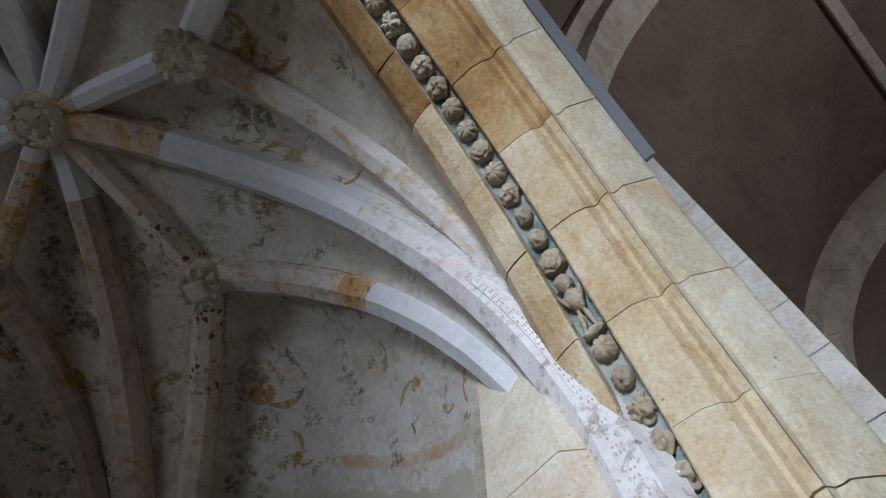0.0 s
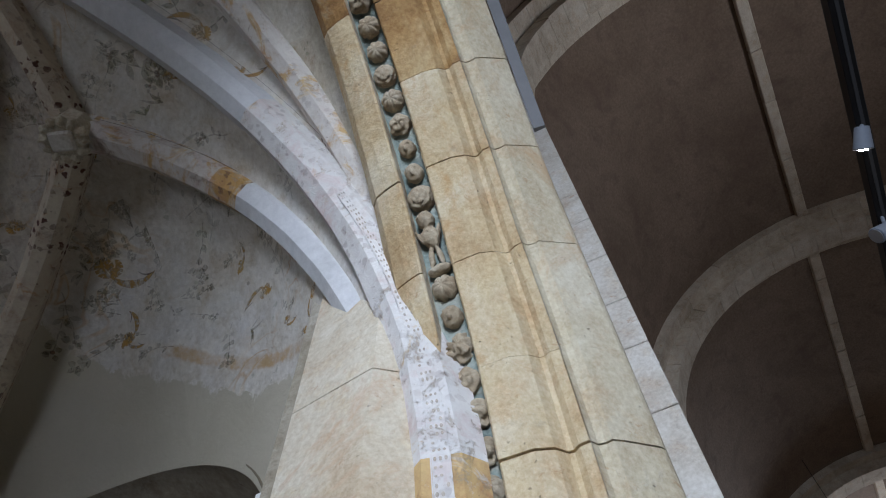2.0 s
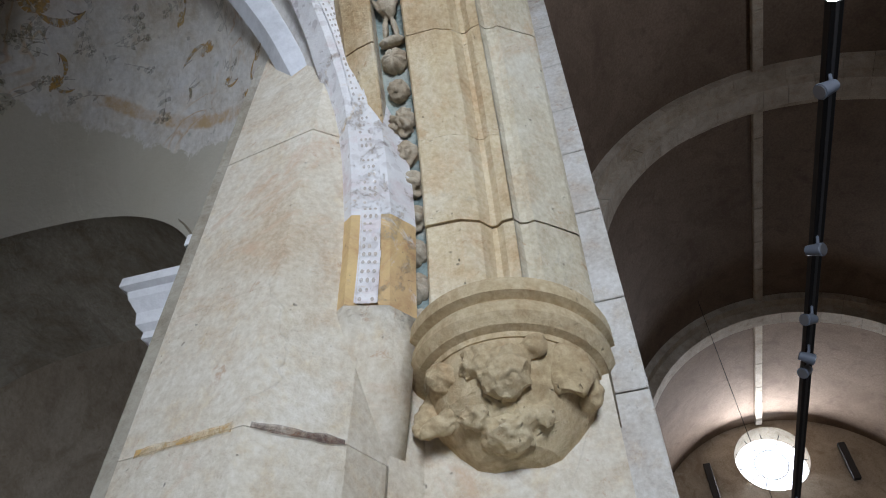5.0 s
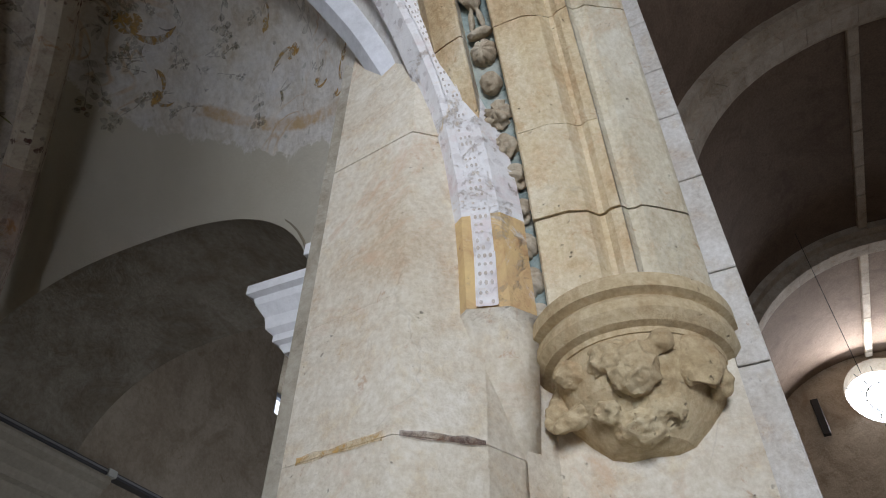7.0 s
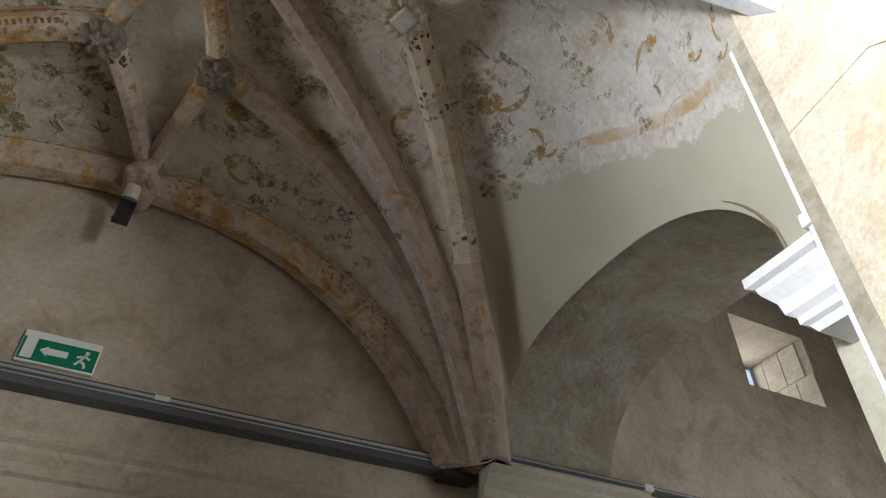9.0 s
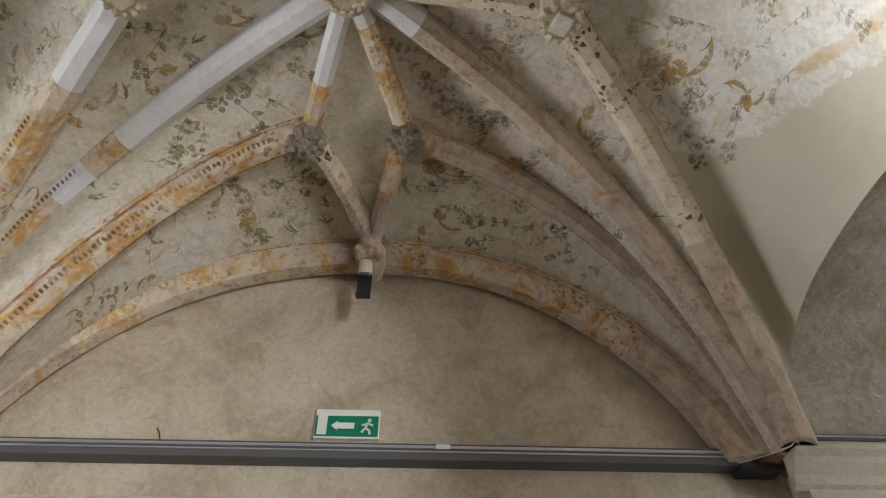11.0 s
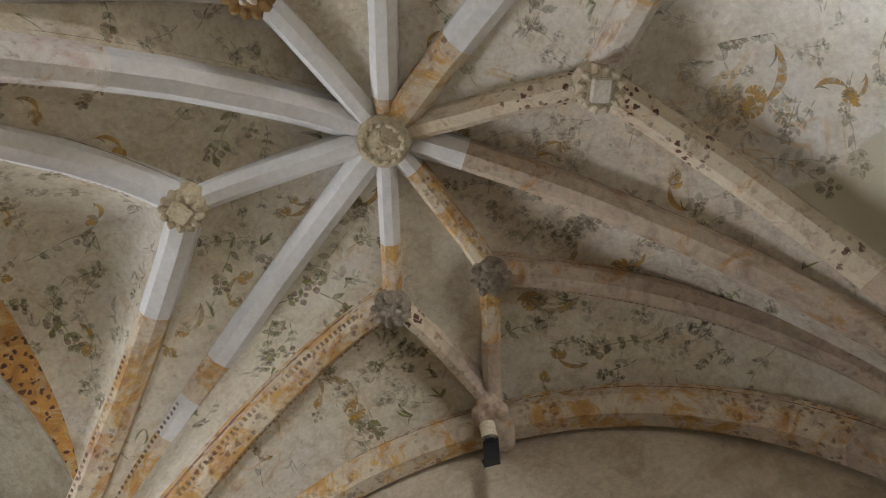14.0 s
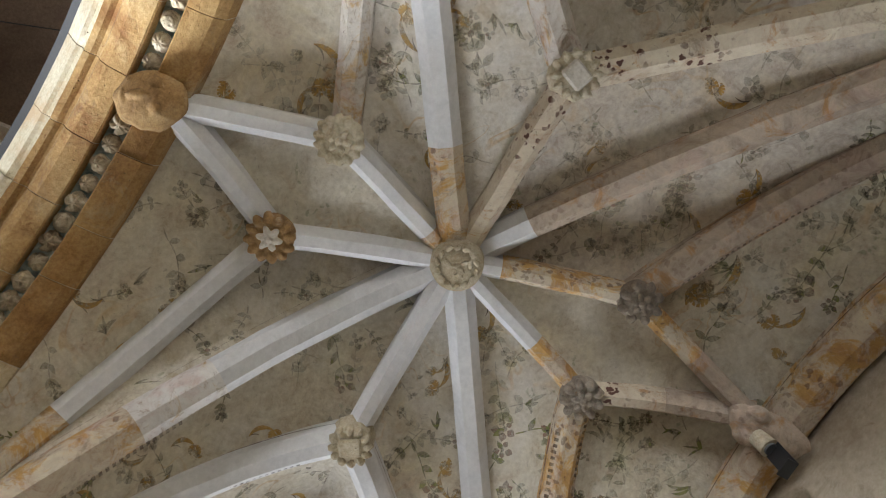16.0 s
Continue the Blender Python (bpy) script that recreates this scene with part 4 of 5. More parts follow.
def corbel(mirror):
    x_ = 2.05 if not mirror else 2 * CX - 2.05
    t = thing("carved_corbel", (x_, 0.285 + skew(x_), 2.50), "sandy stone half-round corbel with carved relief, below the arch", "corbel", "carved corbels")
    prof = [(0.0, 0.235), (0.262, 0.235), (0.272, 0.225), (0.272, 0.175), (0.248, 0.165), (0.262, 0.140), (0.264, 0.105), (0.245, 0.075), (0.225, 0.068), (0.222, 0.052), (0.0, 0.052)]
    rings = [[Vector((-r * math.sin(a) * 1.02, -r * math.cos(a) * 0.97, z)) for r, z in prof] for a in [math.pi * i / 36 for i in range(37)]]
    bm = skin(rings)
    bmesh.ops.remove_doubles(bm, verts=bm.verts, dist=1e-4)
    part("moulded_top", bm, CORBEL, t)
    bm = bmesh.new()
    prof = [(0.222, 0.06), (0.218, 0.0), (0.195, -0.08), (0.145, -0.15), (0.10, -0.20), (0.06, -0.215)]
    rings = [[Vector((-r * math.sin(a), -r * math.cos(a) * 0.95, z)) for r, z in prof + [(0.0, -0.21), (0.0, 0.06)]] for a in [math.pi * i / 24 for i in range(25)]]
    skin(rings, bm=bm)
    bmesh.ops.remove_doubles(bm, verts=bm.verts, dist=1e-4)
    part("bell", bm, CORBEL, t)
    bm = bmesh.new()
    R = lambda a, r, z: (-r * math.sin(radians(a)), -r * math.cos(radians(a)), z)
    # worn relief: rounded forms round the bell
    lump(bm, R(128, 0.205, 0.005), (0.044, 0.048, 0.052), (0, 0, 0), 0.15, 1, 3)
    lump(bm, R(158, 0.20, -0.035), (0.034, 0.042, 0.085), (20, 0, 0), 0.15, 2, 3)
    lump(bm, R(140, 0.175, -0.095), (0.032, 0.09, 0.034), (-35, 0, 0), 0.15, 3, 3)
    lump(bm, R(113, 0.165, -0.135), (0.038, 0.040, 0.036), (0, 0, 0), 0.35, 4, 3)
    lump(bm, R(97, 0.205, -0.005), (0.045, 0.062, 0.062), (0, 0, 0), 0.3, 5, 3)
    lump(bm, R(84, 0.205, -0.055), (0.055, 0.060, 0.085), (15, 0, 0), 0.2, 6, 3)
    lump(bm, R(66, 0.225, 0.020), (0.032, 0.034, 0.042), (0, 0, 0), 0.15, 7, 3)
    lump(bm, R(44, 0.205, -0.02), (0.04, 0.058, 0.095), (-15, 0, 0), 0.25, 8, 3)
    lump(bm, R(22, 0.195, -0.04), (0.04, 0.04, 0.07), (0, 0, 0), 0.2, 9, 3)
    lump(bm, R(72, 0.15, -0.14), (0.026, 0.026, 0.05), (0, 0, 0), 0.2, 10, 2)
    lump(bm, R(56, 0.155, -0.14), (0.026, 0.026, 0.05), (0, 0, 0), 0.2, 11, 2)
    lump(bm, R(90, 0.105, -0.175), (0.062, 0.065, 0.055), (0, 0, 0), 0.25, 12, 3)
    rel = carved(part("relief", bm, CORBEL, t, "worn carved relief", True), 0.0045)
    for v, nv in [(v, v.normal.copy()) for v in rel.data.vertices]:
        d = noise.voronoi(v.co * 46)[0][0]
        v.co += nv * (0.010 * (0.5 - d) * (1.0 if v.co.y > -0.06 else 0.35) + 0.006 * noise.noise(v.co * 24) - 0.004)
    t.scale = (-1 if mirror else 1, 0.97, 0.74)
    return t


corbel(False)
corbel(True)
# straight lower ends of the arch, from the corbel up
for mir in (False, True):
    t = thing("arch_springer", (0, 0, 0), "moulded lower stone of the arch, above the corbel", "arch stone", "springers of the arch")
    sg = -1 if mir else 1
    for prof, mat, nm in ((FILLET, BROWN, "fillet_stone"), (YELLOW_ORDER, YELLOW, "yellow_stone"), (CREAM_ORDER, CREAM, "cream_stone"), ([(0.570, 2.30), (0.460, 2.30)], GROOVE, "groove")):
        plan = [(CX + sg * r, y + skew(CX + sg * r)) for y, r in prof] + [(CX + sg * 2.7, prof[-1][0] + skew(CX + sg * 2.2)), (CX + sg * 2.7, prof[0][0] + skew(CX + sg * 2.2))]
        part(nm, prism(plan, 2.62, ARCH_ZC + 2.26 * 0.03 + 0.012), mat, t)

# moulded impost beside the opening, white
impost = thing("moulded_impost", (2.14, 1.445, 2.985), "white painted moulded impost on the wall beside the opening", "impost")
prof = [(0.0, 0.0), (0.03, 0.0), (0.05, 0.03), (0.075, 0.04), (0.075, 0.07), (0.105, 0.09), (0.115, 0.14), (0.155, 0.19), (0.165, 0.22), (0.195, 0.232), (0.195, 0.275), (0.12, 0.30), (0.0, 0.32)]
part("moulding", skin([[Vector((-0.75 * o, -0.3, 0.92 * z)), Vector((-0.75 * o, 0.75 * o, 0.92 * z)), Vector((0.6, 0.75 * o, 0.92 * z)), Vector((0.6, -0.3, 0.92 * z))] for o, z in prof]), LIME, impost)

# the back ribs end on the cornice
def cut_foot(ob, z):
    bm = bmesh.new()
    bm.from_mesh(ob.data)
    r = bmesh.ops.bisect_plane(bm, geom=bm.verts[:] + bm.edges[:] + bm.faces[:], plane_co=(0, 0, z), plane_no=(0, 0, -1), clear_outer=True)
    cut = [e for e in r["geom_cut"] if isinstance(e, bmesh.types.BMEdge)]
    if len(cut) > 2:
        bmesh.ops.holes_fill(bm, edges=cut, sides=0)
    bm.to_mesh(ob.data)
    bm.free()


for key_ in ("BRC", "BRB", "BRR", "BRW"):
    for ob_ in RIB_THINGS[key_].children:
        cut_foot(ob_, 3.42 - PATHS[key_][0].z)

for key_, ob_ in CEILINGS.items():
    if key_ in ("BRC-BRB", "BRB-BRW", "BRC-BRR", "BRR-BRM"):
        cut_foot(ob_, 3.41 - ob_.location.z)

# the left back ribs end in the wall's corner
for ob_ in RIB_THINGS["BLA"].children:
    cut_foot(ob_, 2.62 - PATHS["BLA"][0].z)
for key_ in ("BLC-BLA", "BLA-BLW"):
    cut_foot(CEILINGS[key_], 2.60)

# ---- trunking, cornice and sign on the back wall ----
trunk = thing("lighting_trunking", (0.4, 4.06, 3.45), "dark grey lighting trunking with a silver strip along the wall", "cable trunking")
part("channel", boxes((-3.2, 1.78, -0.06, 0.056, -0.05, 0.05), bevel=0.004), GREY_METAL, trunk)
part("strip", boxes((-3.2, 1.80, -0.068, -0.061, 0.018, 0.034), (-3.2, 1.80, -0.068, -0.061, -0.006, 0.002)), SILVER, trunk, "silver strip")
part("label_plate", boxes((-0.17, -0.09, -0.073, -0.069, 0.012, 0.04)), SIGN_WHITE, trunk)
part("end_box", boxes((1.56, 1.80, -0.10, 0.05, -0.085, -0.052), bevel=0.004), BLACK, trunk)
part("narrow_rail", boxes((1.78, 3.7, -0.275, -0.205, 0.008, 0.046), bevel=0.003), GREY_METAL, trunk)
part("rail_strip", boxes((1.78, 3.7, -0.281, -0.276, 0.024, 0.036)), SILVER, trunk, "silver strip")
part("rail_end", boxes((2.98, 3.05, -0.285, -0.2, 0.006, 0.050)), SIGN_WHITE, trunk)
bm = bmesh.new()
prof = [(0.0, 0.0), (-0.16, 0.0), (-0.17, -0.02), (-0.165, -0.045), (-0.12, -0.07), (-0.115, -0.10), (-0.06, -0.15), (-0.05, -0.20), (0.0, -0.22)]
skin([[Vector((x, y, z)) for y, z in prof] for x in (2.20, 3.42)], bm=bm)
c_ = part("stone_cornice", bm, NEW_PLASTER)
c_.location = (0, 3.945, 3.452)
tagged(c_, "moulded plaster cornice beyond the trunking", "cornice", kind="structure")
bm = bmesh.new()
skin([[Vector((x, y * 0.6, z * 0.9)) for y, z in prof] for x in (-3.2, 2.2)], bm=bm)
c_ = part("wall_cornice", bm, WALL)
c_.location = (0, 4.125, 3.18)
tagged(c_, "worn plaster moulding below the trunking", "cornice", kind="structure")

c_ = part("loose_wire", tube([(-1.43, 4.105, 3.62), (-1.40, 4.09, 3.575), (-1.385, 4.09, 3.53), (-1.36, 4.08, 3.515), (-1.22, 4.09, 3.525), (-1.02, 4.10, 3.512)], 0.004, 6), BLACK, None, "", True)
tagged(c_, "thin loose black wire on the wall above the trunking", "cable")

sign = thing("exit_sign", (-0.306, 4.10, 3.66), "green and white emergency exit sign with an arrow", "exit sign")
part("panel", boxes((-0.195, 0.195, -0.012, 0.018, -0.095, 0.095), bevel=0.003), SIGN_WHITE, sign)
part("green_field", boxes((-0.118, 0.188, -0.0165, -0.0125, -0.082, 0.050)), SIGN_GREEN, sign)
part("green_edge", boxes((-0.188, -0.176, -0.0165, -0.0125, -0.082, 0.050), (-0.176, -0.118, -0.0165, -0.0125, -0.082, -0.073)), SIGN_GREEN, sign)
bm = bmesh.new()
pts = [(-0.095, -0.015), (-0.055, 0.015), (-0.055, 0.004), (0.045, 0.004), (0.045, -0.034), (-0.055, -0.034), (-0.055, -0.045)]
f0 = [bm.verts.new((x, -0.0205, z)) for x, z in pts]
f1 = [bm.verts.new((x, -0.017, z)) for x, z in pts]
bm.faces.new(f0)
for i in range(len(pts)):
    bm.faces.new((f0[i], f0[(i + 1) % 7], f1[(i + 1) % 7], f1[i]))
part("arrow", bm, SIGN_WHITE, sign)
bm = boxes((0.125, 0.145, -0.0205, -0.017, 0.012, 0.032))
for x0, z0, x1, z1 in ((0.128, 0.008, 0.112, -0.03), (0.125, 0.0, 0.09, -0.012), (0.126, 0.004, 0.158, -0.014), (0.112, -0.03, 0.138, -0.045), (0.138, -0.045, 0.14, -0.07), (0.110, -0.03, 0.09, -0.058)):
    d = Vector((x1 - x0, 0, z1 - z0))
    q = Vector((d.z, 0, -d.x)).normalized() * 0.007
    vs = [bm.verts.new(Vector((x, -0.0195, z)) + s * q) for x, z, s in ((x0, z0, 1), (x0, z0, -1), (x1, z1, -1), (x1, z1, 1))]
    bm.faces.new(vs)
part("pictogram", bm, SIGN_WHITE, sign)

# cable along the edge of the opening
pts = [(X_WALL - 0.012, y, arch_curve(y) + 0.03) for y in [3.905 - (3.905 - 1.56) * i / 50 for i in range(51)]]
pts = [(X_WALL - 0.012, 3.925, 3.3)] + pts + [(X_WALL - 0.012, 1.545, 3.40)]
c_ = part("wall_cable", tube(pts, 0.009), CABLE, None, "", True)
tagged(c_, "thin painted cable clipped round the arched opening", "cable")

# conduit and grey edge beside the pier
cond = thing("pier_conduit", (1.86, 1.175, 0), "white vertical conduit beside the pier", "conduit")
part("duct", boxes((-0.012, 0.022, 0.0, 0.04, 0, 3.15), (-0.012, 0.022, 0.0, 0.04, 3.16, 4.05), bevel=0.004), LIME, cond)
part("clip", boxes((-0.026, 0.036, -0.004, 0.05, 3.13, 3.18), bevel=0.003), LIME, cond)
tagged(part("wall_return", boxes((1.80, X_WALL, 1.10, 1.172, 0, 4.5)), SOFFIT), "grey plaster edge between pier and wall", "wall", kind="structure")

# plaster stops below the feet of the near ribs
for key_ in ("FRC", "FLC"):
    ring0 = [p for p in (lambda fr: [fr[0] + fr[1] * x + fr[2] * y for x, y in ((-0.12, 0.17), (-0.12, 0.085), (-0.05, 0.0), (0.05, 0.0), (0.12, 0.085), (0.12, 0.17))])(rib_frames(PATHS[key_])[0])]
    mid_ = sum(ring0, Vector()) / 6
    sg_ = 1 if key_ == "FRC" else -1
    low_ = [Vector((mid_.x + (p.x - mid_.x) * 0.5 + 0.10 * sg_, mid_.y + (p.y - mid_.y) * 0.5 - 0.02, mid_.z - 0.34)) for p in ring0]
    m_ = [p.lerp(q, 0.45) + Vector((-0.012 * sg_, -0.006, 0.0)) for p, q in zip(ring0, low_)]
    tagged(part("rib_stop", skin([ring0, m_, low_]), PALE, None, "", True), "sloping plastered stop under the rib foot", "rib stop", "rib stops")


# ---- nave ----
NAVE = pose(2.45, -0.05, 0, 0, 0, -1.6)
HALF, SPRING, VAULT_R = 3.23, 8.20, 3.60


def nave(ob):
    ob.matrix_basis = NAVE @ ob.matrix_basis
    return ob


def half_ring(r0, r1, x0, x1, a0, a1, steps=3):
    rings = []
    for i in range(steps + 1):
        a = a0 + (a1 - a0) * i / steps
        rings.append([Vector((x, -HALF + r * math.cos(a), SPRING + r * math.sin(a))) for x, r in ((x0, r0), (x1, r0), (x1, r1), (x0, r1))])
    return skin(rings)


bm = bmesh.new()
rings = []
for x in [-13, 0.2, 5.6, 11.4, 16.7]:
    rings.append([Vector((x, -HALF + VAULT_R * math.cos(math.pi * i / 48), SPRING + VAULT_R * math.sin(math.pi * i / 48))) for i in range(49)])
skin(rings, closed=False, bm=bm)
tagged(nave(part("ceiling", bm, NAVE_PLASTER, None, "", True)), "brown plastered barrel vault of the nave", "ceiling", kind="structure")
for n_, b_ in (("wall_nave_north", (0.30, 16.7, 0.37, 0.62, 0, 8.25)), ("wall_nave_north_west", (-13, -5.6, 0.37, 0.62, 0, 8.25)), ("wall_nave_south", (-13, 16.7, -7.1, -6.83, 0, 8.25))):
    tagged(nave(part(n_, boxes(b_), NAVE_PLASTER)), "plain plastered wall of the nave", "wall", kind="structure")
tagged(nave(part("wall_nave_west", boxes((-13.3, -13, -7.1, 0.6, 0, 12)), NAVE_PLASTER)), "plain plastered end wall of the nave", "wall", kind="structure")

# east end wall with its round window
bm = bmesh.new()
for x in (16.7, 17.4):
    prev = None
    for i in range(49):
        a = math.tau * i / 48
        k = 9 / max(abs(math.cos(a)), abs(math.sin(a)))
        v0 = bm.verts.new((x, -HALF + 0.92 * math.cos(a), 10.72 + 0.92 * math.sin(a)))
        v1 = bm.verts.new((x, -HALF + 4.2 * max(-1, min(1, k * math.cos(a) / 9)), 10.72 + (2.0 if math.sin(a) > 0 else 10.72) * max(-1, min(1, k * math.sin(a) / 9))))
        if prev:
            bm.faces.new((prev[0], v0, v1, prev[1]))
        prev = (v0, v1)
skin([[Vector((x, -HALF + 0.92 * math.cos(math.tau * i / 48), 10.72 + 0.92 * math.sin(math.tau * i / 48))) for i in range(48)] for x in (16.7, 17.4)], caps=False, bm=bm)
tagged(nave(part("wall_nave_east", bm, WALL)), "plastered east end wall with a round window", "wall", kind="structure")
rose = thing("round_window", (17.1, -HALF, 10.72), "round window with thin leaded bars, bright daylight", "window", kind="structure")
for k in range(12):
    a = k * math.tau / 12
    p0, p1 = Vector((0, 0.42 * math.cos(a), 0.42 * math.sin(a))), Vector((0, 0.92 * math.cos(a), 0.92 * math.sin(a)))
    part("bar", tube([p0, p1], 0.012, 6), LEAD, rose)
part("ring_bar", tube([Vector((0, 0.42 * math.cos(a), 0.42 * math.sin(a))) for a in [math.tau * i / 32 for i in range(33)]], 0.014, 6), LEAD, rose)
nave(rose)
bm = bmesh.new()
bmesh.ops.create_circle(bm, cap_ends=True, segments=32, radius=1.6, matrix=pose(17.9, -HALF, 10.72, 0, 90, 0))
tagged(nave(part("backdrop", bm, SKY_GLOW)), "bright overcast sky behind the round window", "sky", kind="structure")
for y_ in (-1.55, -4.95):
    s_ = thing("loudspeaker", (16.55, y_, 10.25), "slim black column loudspeaker on the end wall", "loudspeaker", "loudspeakers")
    part("case", boxes((-0.06, 0.08, -0.09, 0.09, -0.5, 0.5), bevel=0.01), BLACK, s_)
    part("bracket", boxes((0.07, 0.16, -0.03, 0.03, -0.1, 0.1)), GREY_METAL, s_)
    nave(s_)


def transverse_arch(x):
    t = thing("transverse_arch", (0, 0, 0), "two-stepped pale stone arch across the nave vault", "arch", "transverse arches of the nave")
    n = 26
    for nm, r0, r1, x0, x1, cnt in (("inner_voussoir", 3.22, 3.46, x + 0.0, x + 0.36, n), ("outer_voussoir", 3.44, 3.75, x - 0.22, x + 0.58, n)):
        step = math.pi / cnt
        master = None
        for i in range(cnt):
            if master is None:
                master = part(nm, half_ring(r0, r1, x0, x1, 0.0009, step - 0.0009, 2), NAVE_STONE, t)
                ob = master
            else:
                ob = master.copy()
                scene.collection.objects.link(ob)
            c = Vector((0, -HALF, SPRING))
            ob.matrix_basis = Matrix.Translation(c) @ Matrix.Rotation(step * i, 4, "X") @ Matrix.Translation(-c + Vector((random.uniform(-0.006, 0.006), 0, 0)))
    nave(t)
    for side in (0, 1):
        if side == 0 and x < -2:
            continue
        p = thing("nave_pilaster", (0, 0, 0), "white limestone pilaster under the nave arch", "pilaster", "pilasters of the nave")
        z = 0.0
        k = 0
        hs = (0.42, 0.36, 0.45, 0.38, 0.33, 0.40)
        while z < SPRING - 0.05:
            h = min(hs[k % 6], SPRING - z)
            k += 1
            y0, y1 = (0.0, 0.5) if side == 0 else (-6.9, -2 * HALF)
            bm = boxes((x, x + 0.36, y0, y1, z + 0.003, z + h - 0.003), bevel=0.004)
            part("stone_block", bm, WHITE_STONE, p)
            z += h
        nave(p)


for x_ in (0.0, 5.42, 11.42, -6.0):
    transverse_arch(x_)

ridge = thing("ridge_rib", (0, 0, 0), "slim stone rib along the crown of the nave vault", "vault rib")
x_ = -12.0
k_ = 0
while x_ < 16.6:
    l_ = (0.85, 1.05, 0.7, 0.95)[k_ % 4]
    bm = boxes((x_ + 0.005, min(16.68, x_ + l_) - 0.005, -HALF - 0.085, -HALF + 0.085, SPRING + VAULT_R - 0.11 + random.uniform(-0.006, 0.006), SPRING + VAULT_R + 0.02), bevel=0.012)
    part("rib_stone", bm, NAVE_STONE, ridge)
    x_ += l_
    k_ += 1
nave(ridge)

# lamp track
TRACK_Y, TRACK_Z = -1.90, 6.05
track = thing("lamp_track", (0, 0, 0), "long black lamp track hung along the nave", "lamp track")
part("rail", boxes((-4.0, 11.0, TRACK_Y - 0.045, TRACK_Y + 0.045, TRACK_Z, TRACK_Z + 0.10), bevel=0.006), BLACK, track)
part("groove_strip", boxes((-4.0, 11.0, TRACK_Y - 0.012, TRACK_Y + 0.012, TRACK_Z - 0.006, TRACK_Z - 0.001)), GREY_METAL, track)
for x in (-3.2, 10.6):
    part("hanger", tube([(x, TRACK_Y, TRACK_Z + 0.09), (x, TRACK_Y, SPRING + 3.36)], 0.006, 6), BLACK, track)
nave(track)


def spotlight(x, aim, lit=False):
    t = thing("track_spotlight", (x, TRACK_Y + 0.06, TRACK_Z - 0.02), "small pale grey spotlight on the black track" + (", switched on" if lit else ""), "spotlight", "spotlights on the track")
    part("arm", tube([(0, -0.05, 0.03), (0, -0.02, -0.06), (0, 0.02, -0.10)], 0.014, 8), LAMP_GREY, t)
    bm = bmesh.new()
    bmesh.ops.create_cone(bm, cap_ends=True, segments=18, radius1=0.062, radius2=0.045, depth=0.15, matrix=pose(0, 0.03, -0.13, *aim))
    bmesh.ops.bevel(bm, geom=list(bm.edges), offset=0.004, segments=1, affect="EDGES")
    part("head", bm, LAMP_GREY, t)
    bm = bmesh.new()
    bmesh.ops.create_cone(bm, cap_ends=True, segments=18, radius1=0.028 if lit else 0.05, radius2=0.028 if lit else 0.05, depth=0.01, matrix=pose(0, 0.03, -0.13, *aim) @ Matrix.Translation((0, 0, -0.078)))
    part("lens", bm, BULB if lit else SILVER, t)
    nave(t)


spotlight(0.73, (20, -60, 0), True)
for x_, a_ in ((1.5, (60, 20, 0)), (3.2, (-40, 40, 0)), (4.2, (50, 60, 0)), (4.85, (-60, -20, 0)), (5.1, (40, 40, 0)), (8.5, (30, 60, 0))):
    spotlight(x_, a_)

# daylight behind the side room's window, with its frame
tagged(part("backdrop", boxes((5.2, 6.6, 5.03, 5.05, 4.8, 6.0)), SIDE_GLOW), "bright sky behind the side window", "sky", kind="structure")
win = thing("window_1", (5.82, 4.9, 5.36), "small deep window with a pale blue frame", "window", kind="structure")
part("window_frame", boxes((-0.52, -0.47, 0, 0.05, -0.41, 0.41), (0.47, 0.52, 0, 0.05, -0.41, 0.41), (-0.47, 0.47, 0, 0.05, 0.36, 0.41), (-0.47, 0.47, 0, 0.05, -0.41, -0.36), (0.28, 0.31, 0, 0.04, -0.36, 0.36)), LAMP_GREY, win)
for i in range(3):
    for k in range(2):
        part("reveal_stone", boxes((0.515, 0.53, -0.70 + 0.23 * i + 0.1 * k + 0.004, -0.47 + 0.23 * i + (0.1 * k if i < 2 else 0) - 0.004, -0.41 + 0.41 * k + 0.004, 0.41 * k - 0.004), bevel=0.003), NAVE_STONE, win)

# ochre band round the west opening
bm = bmesh.new()
for f_ in ("BL", "FL"):
    prev = None
    for i, (p, q) in enumerate(zip(PATHS[f_ + "L"], PATHS[f_ + "M"])):
        u = i / 32
        row = []
        for s in (0.86, 0.93, 0.995):
            v = p.lerp(q, s)
            v.z += RIB_RISE * (0.35 + 0.65 * u) * 0.9 * (1 - s) + 0.34 * u * math.sin(math.pi * s) + 0.006 * noise.noise(v * 2.0)
            row.append(bm.verts.new(v + Vector((0.012, 0, -0.008))))
        if prev:
            for k in range(2):
                bm.faces.new((prev[k], prev[k + 1], row[k + 1], row[k]))
        prev = row
tagged(part("painted_band", bm, OCHRE_BAND), "worn ochre painted band round the arched opening", "painted band", kind="structure")


# ---- painted decoration of the vault ----
def leaf_shape(l, w):
    return [(0, 0), (0.3 * l, 0.5 * w), (0.62 * l, 0.46 * w), (l, 0), (0.62 * l, -0.46 * w), (0.3 * l, -0.5 * w)]


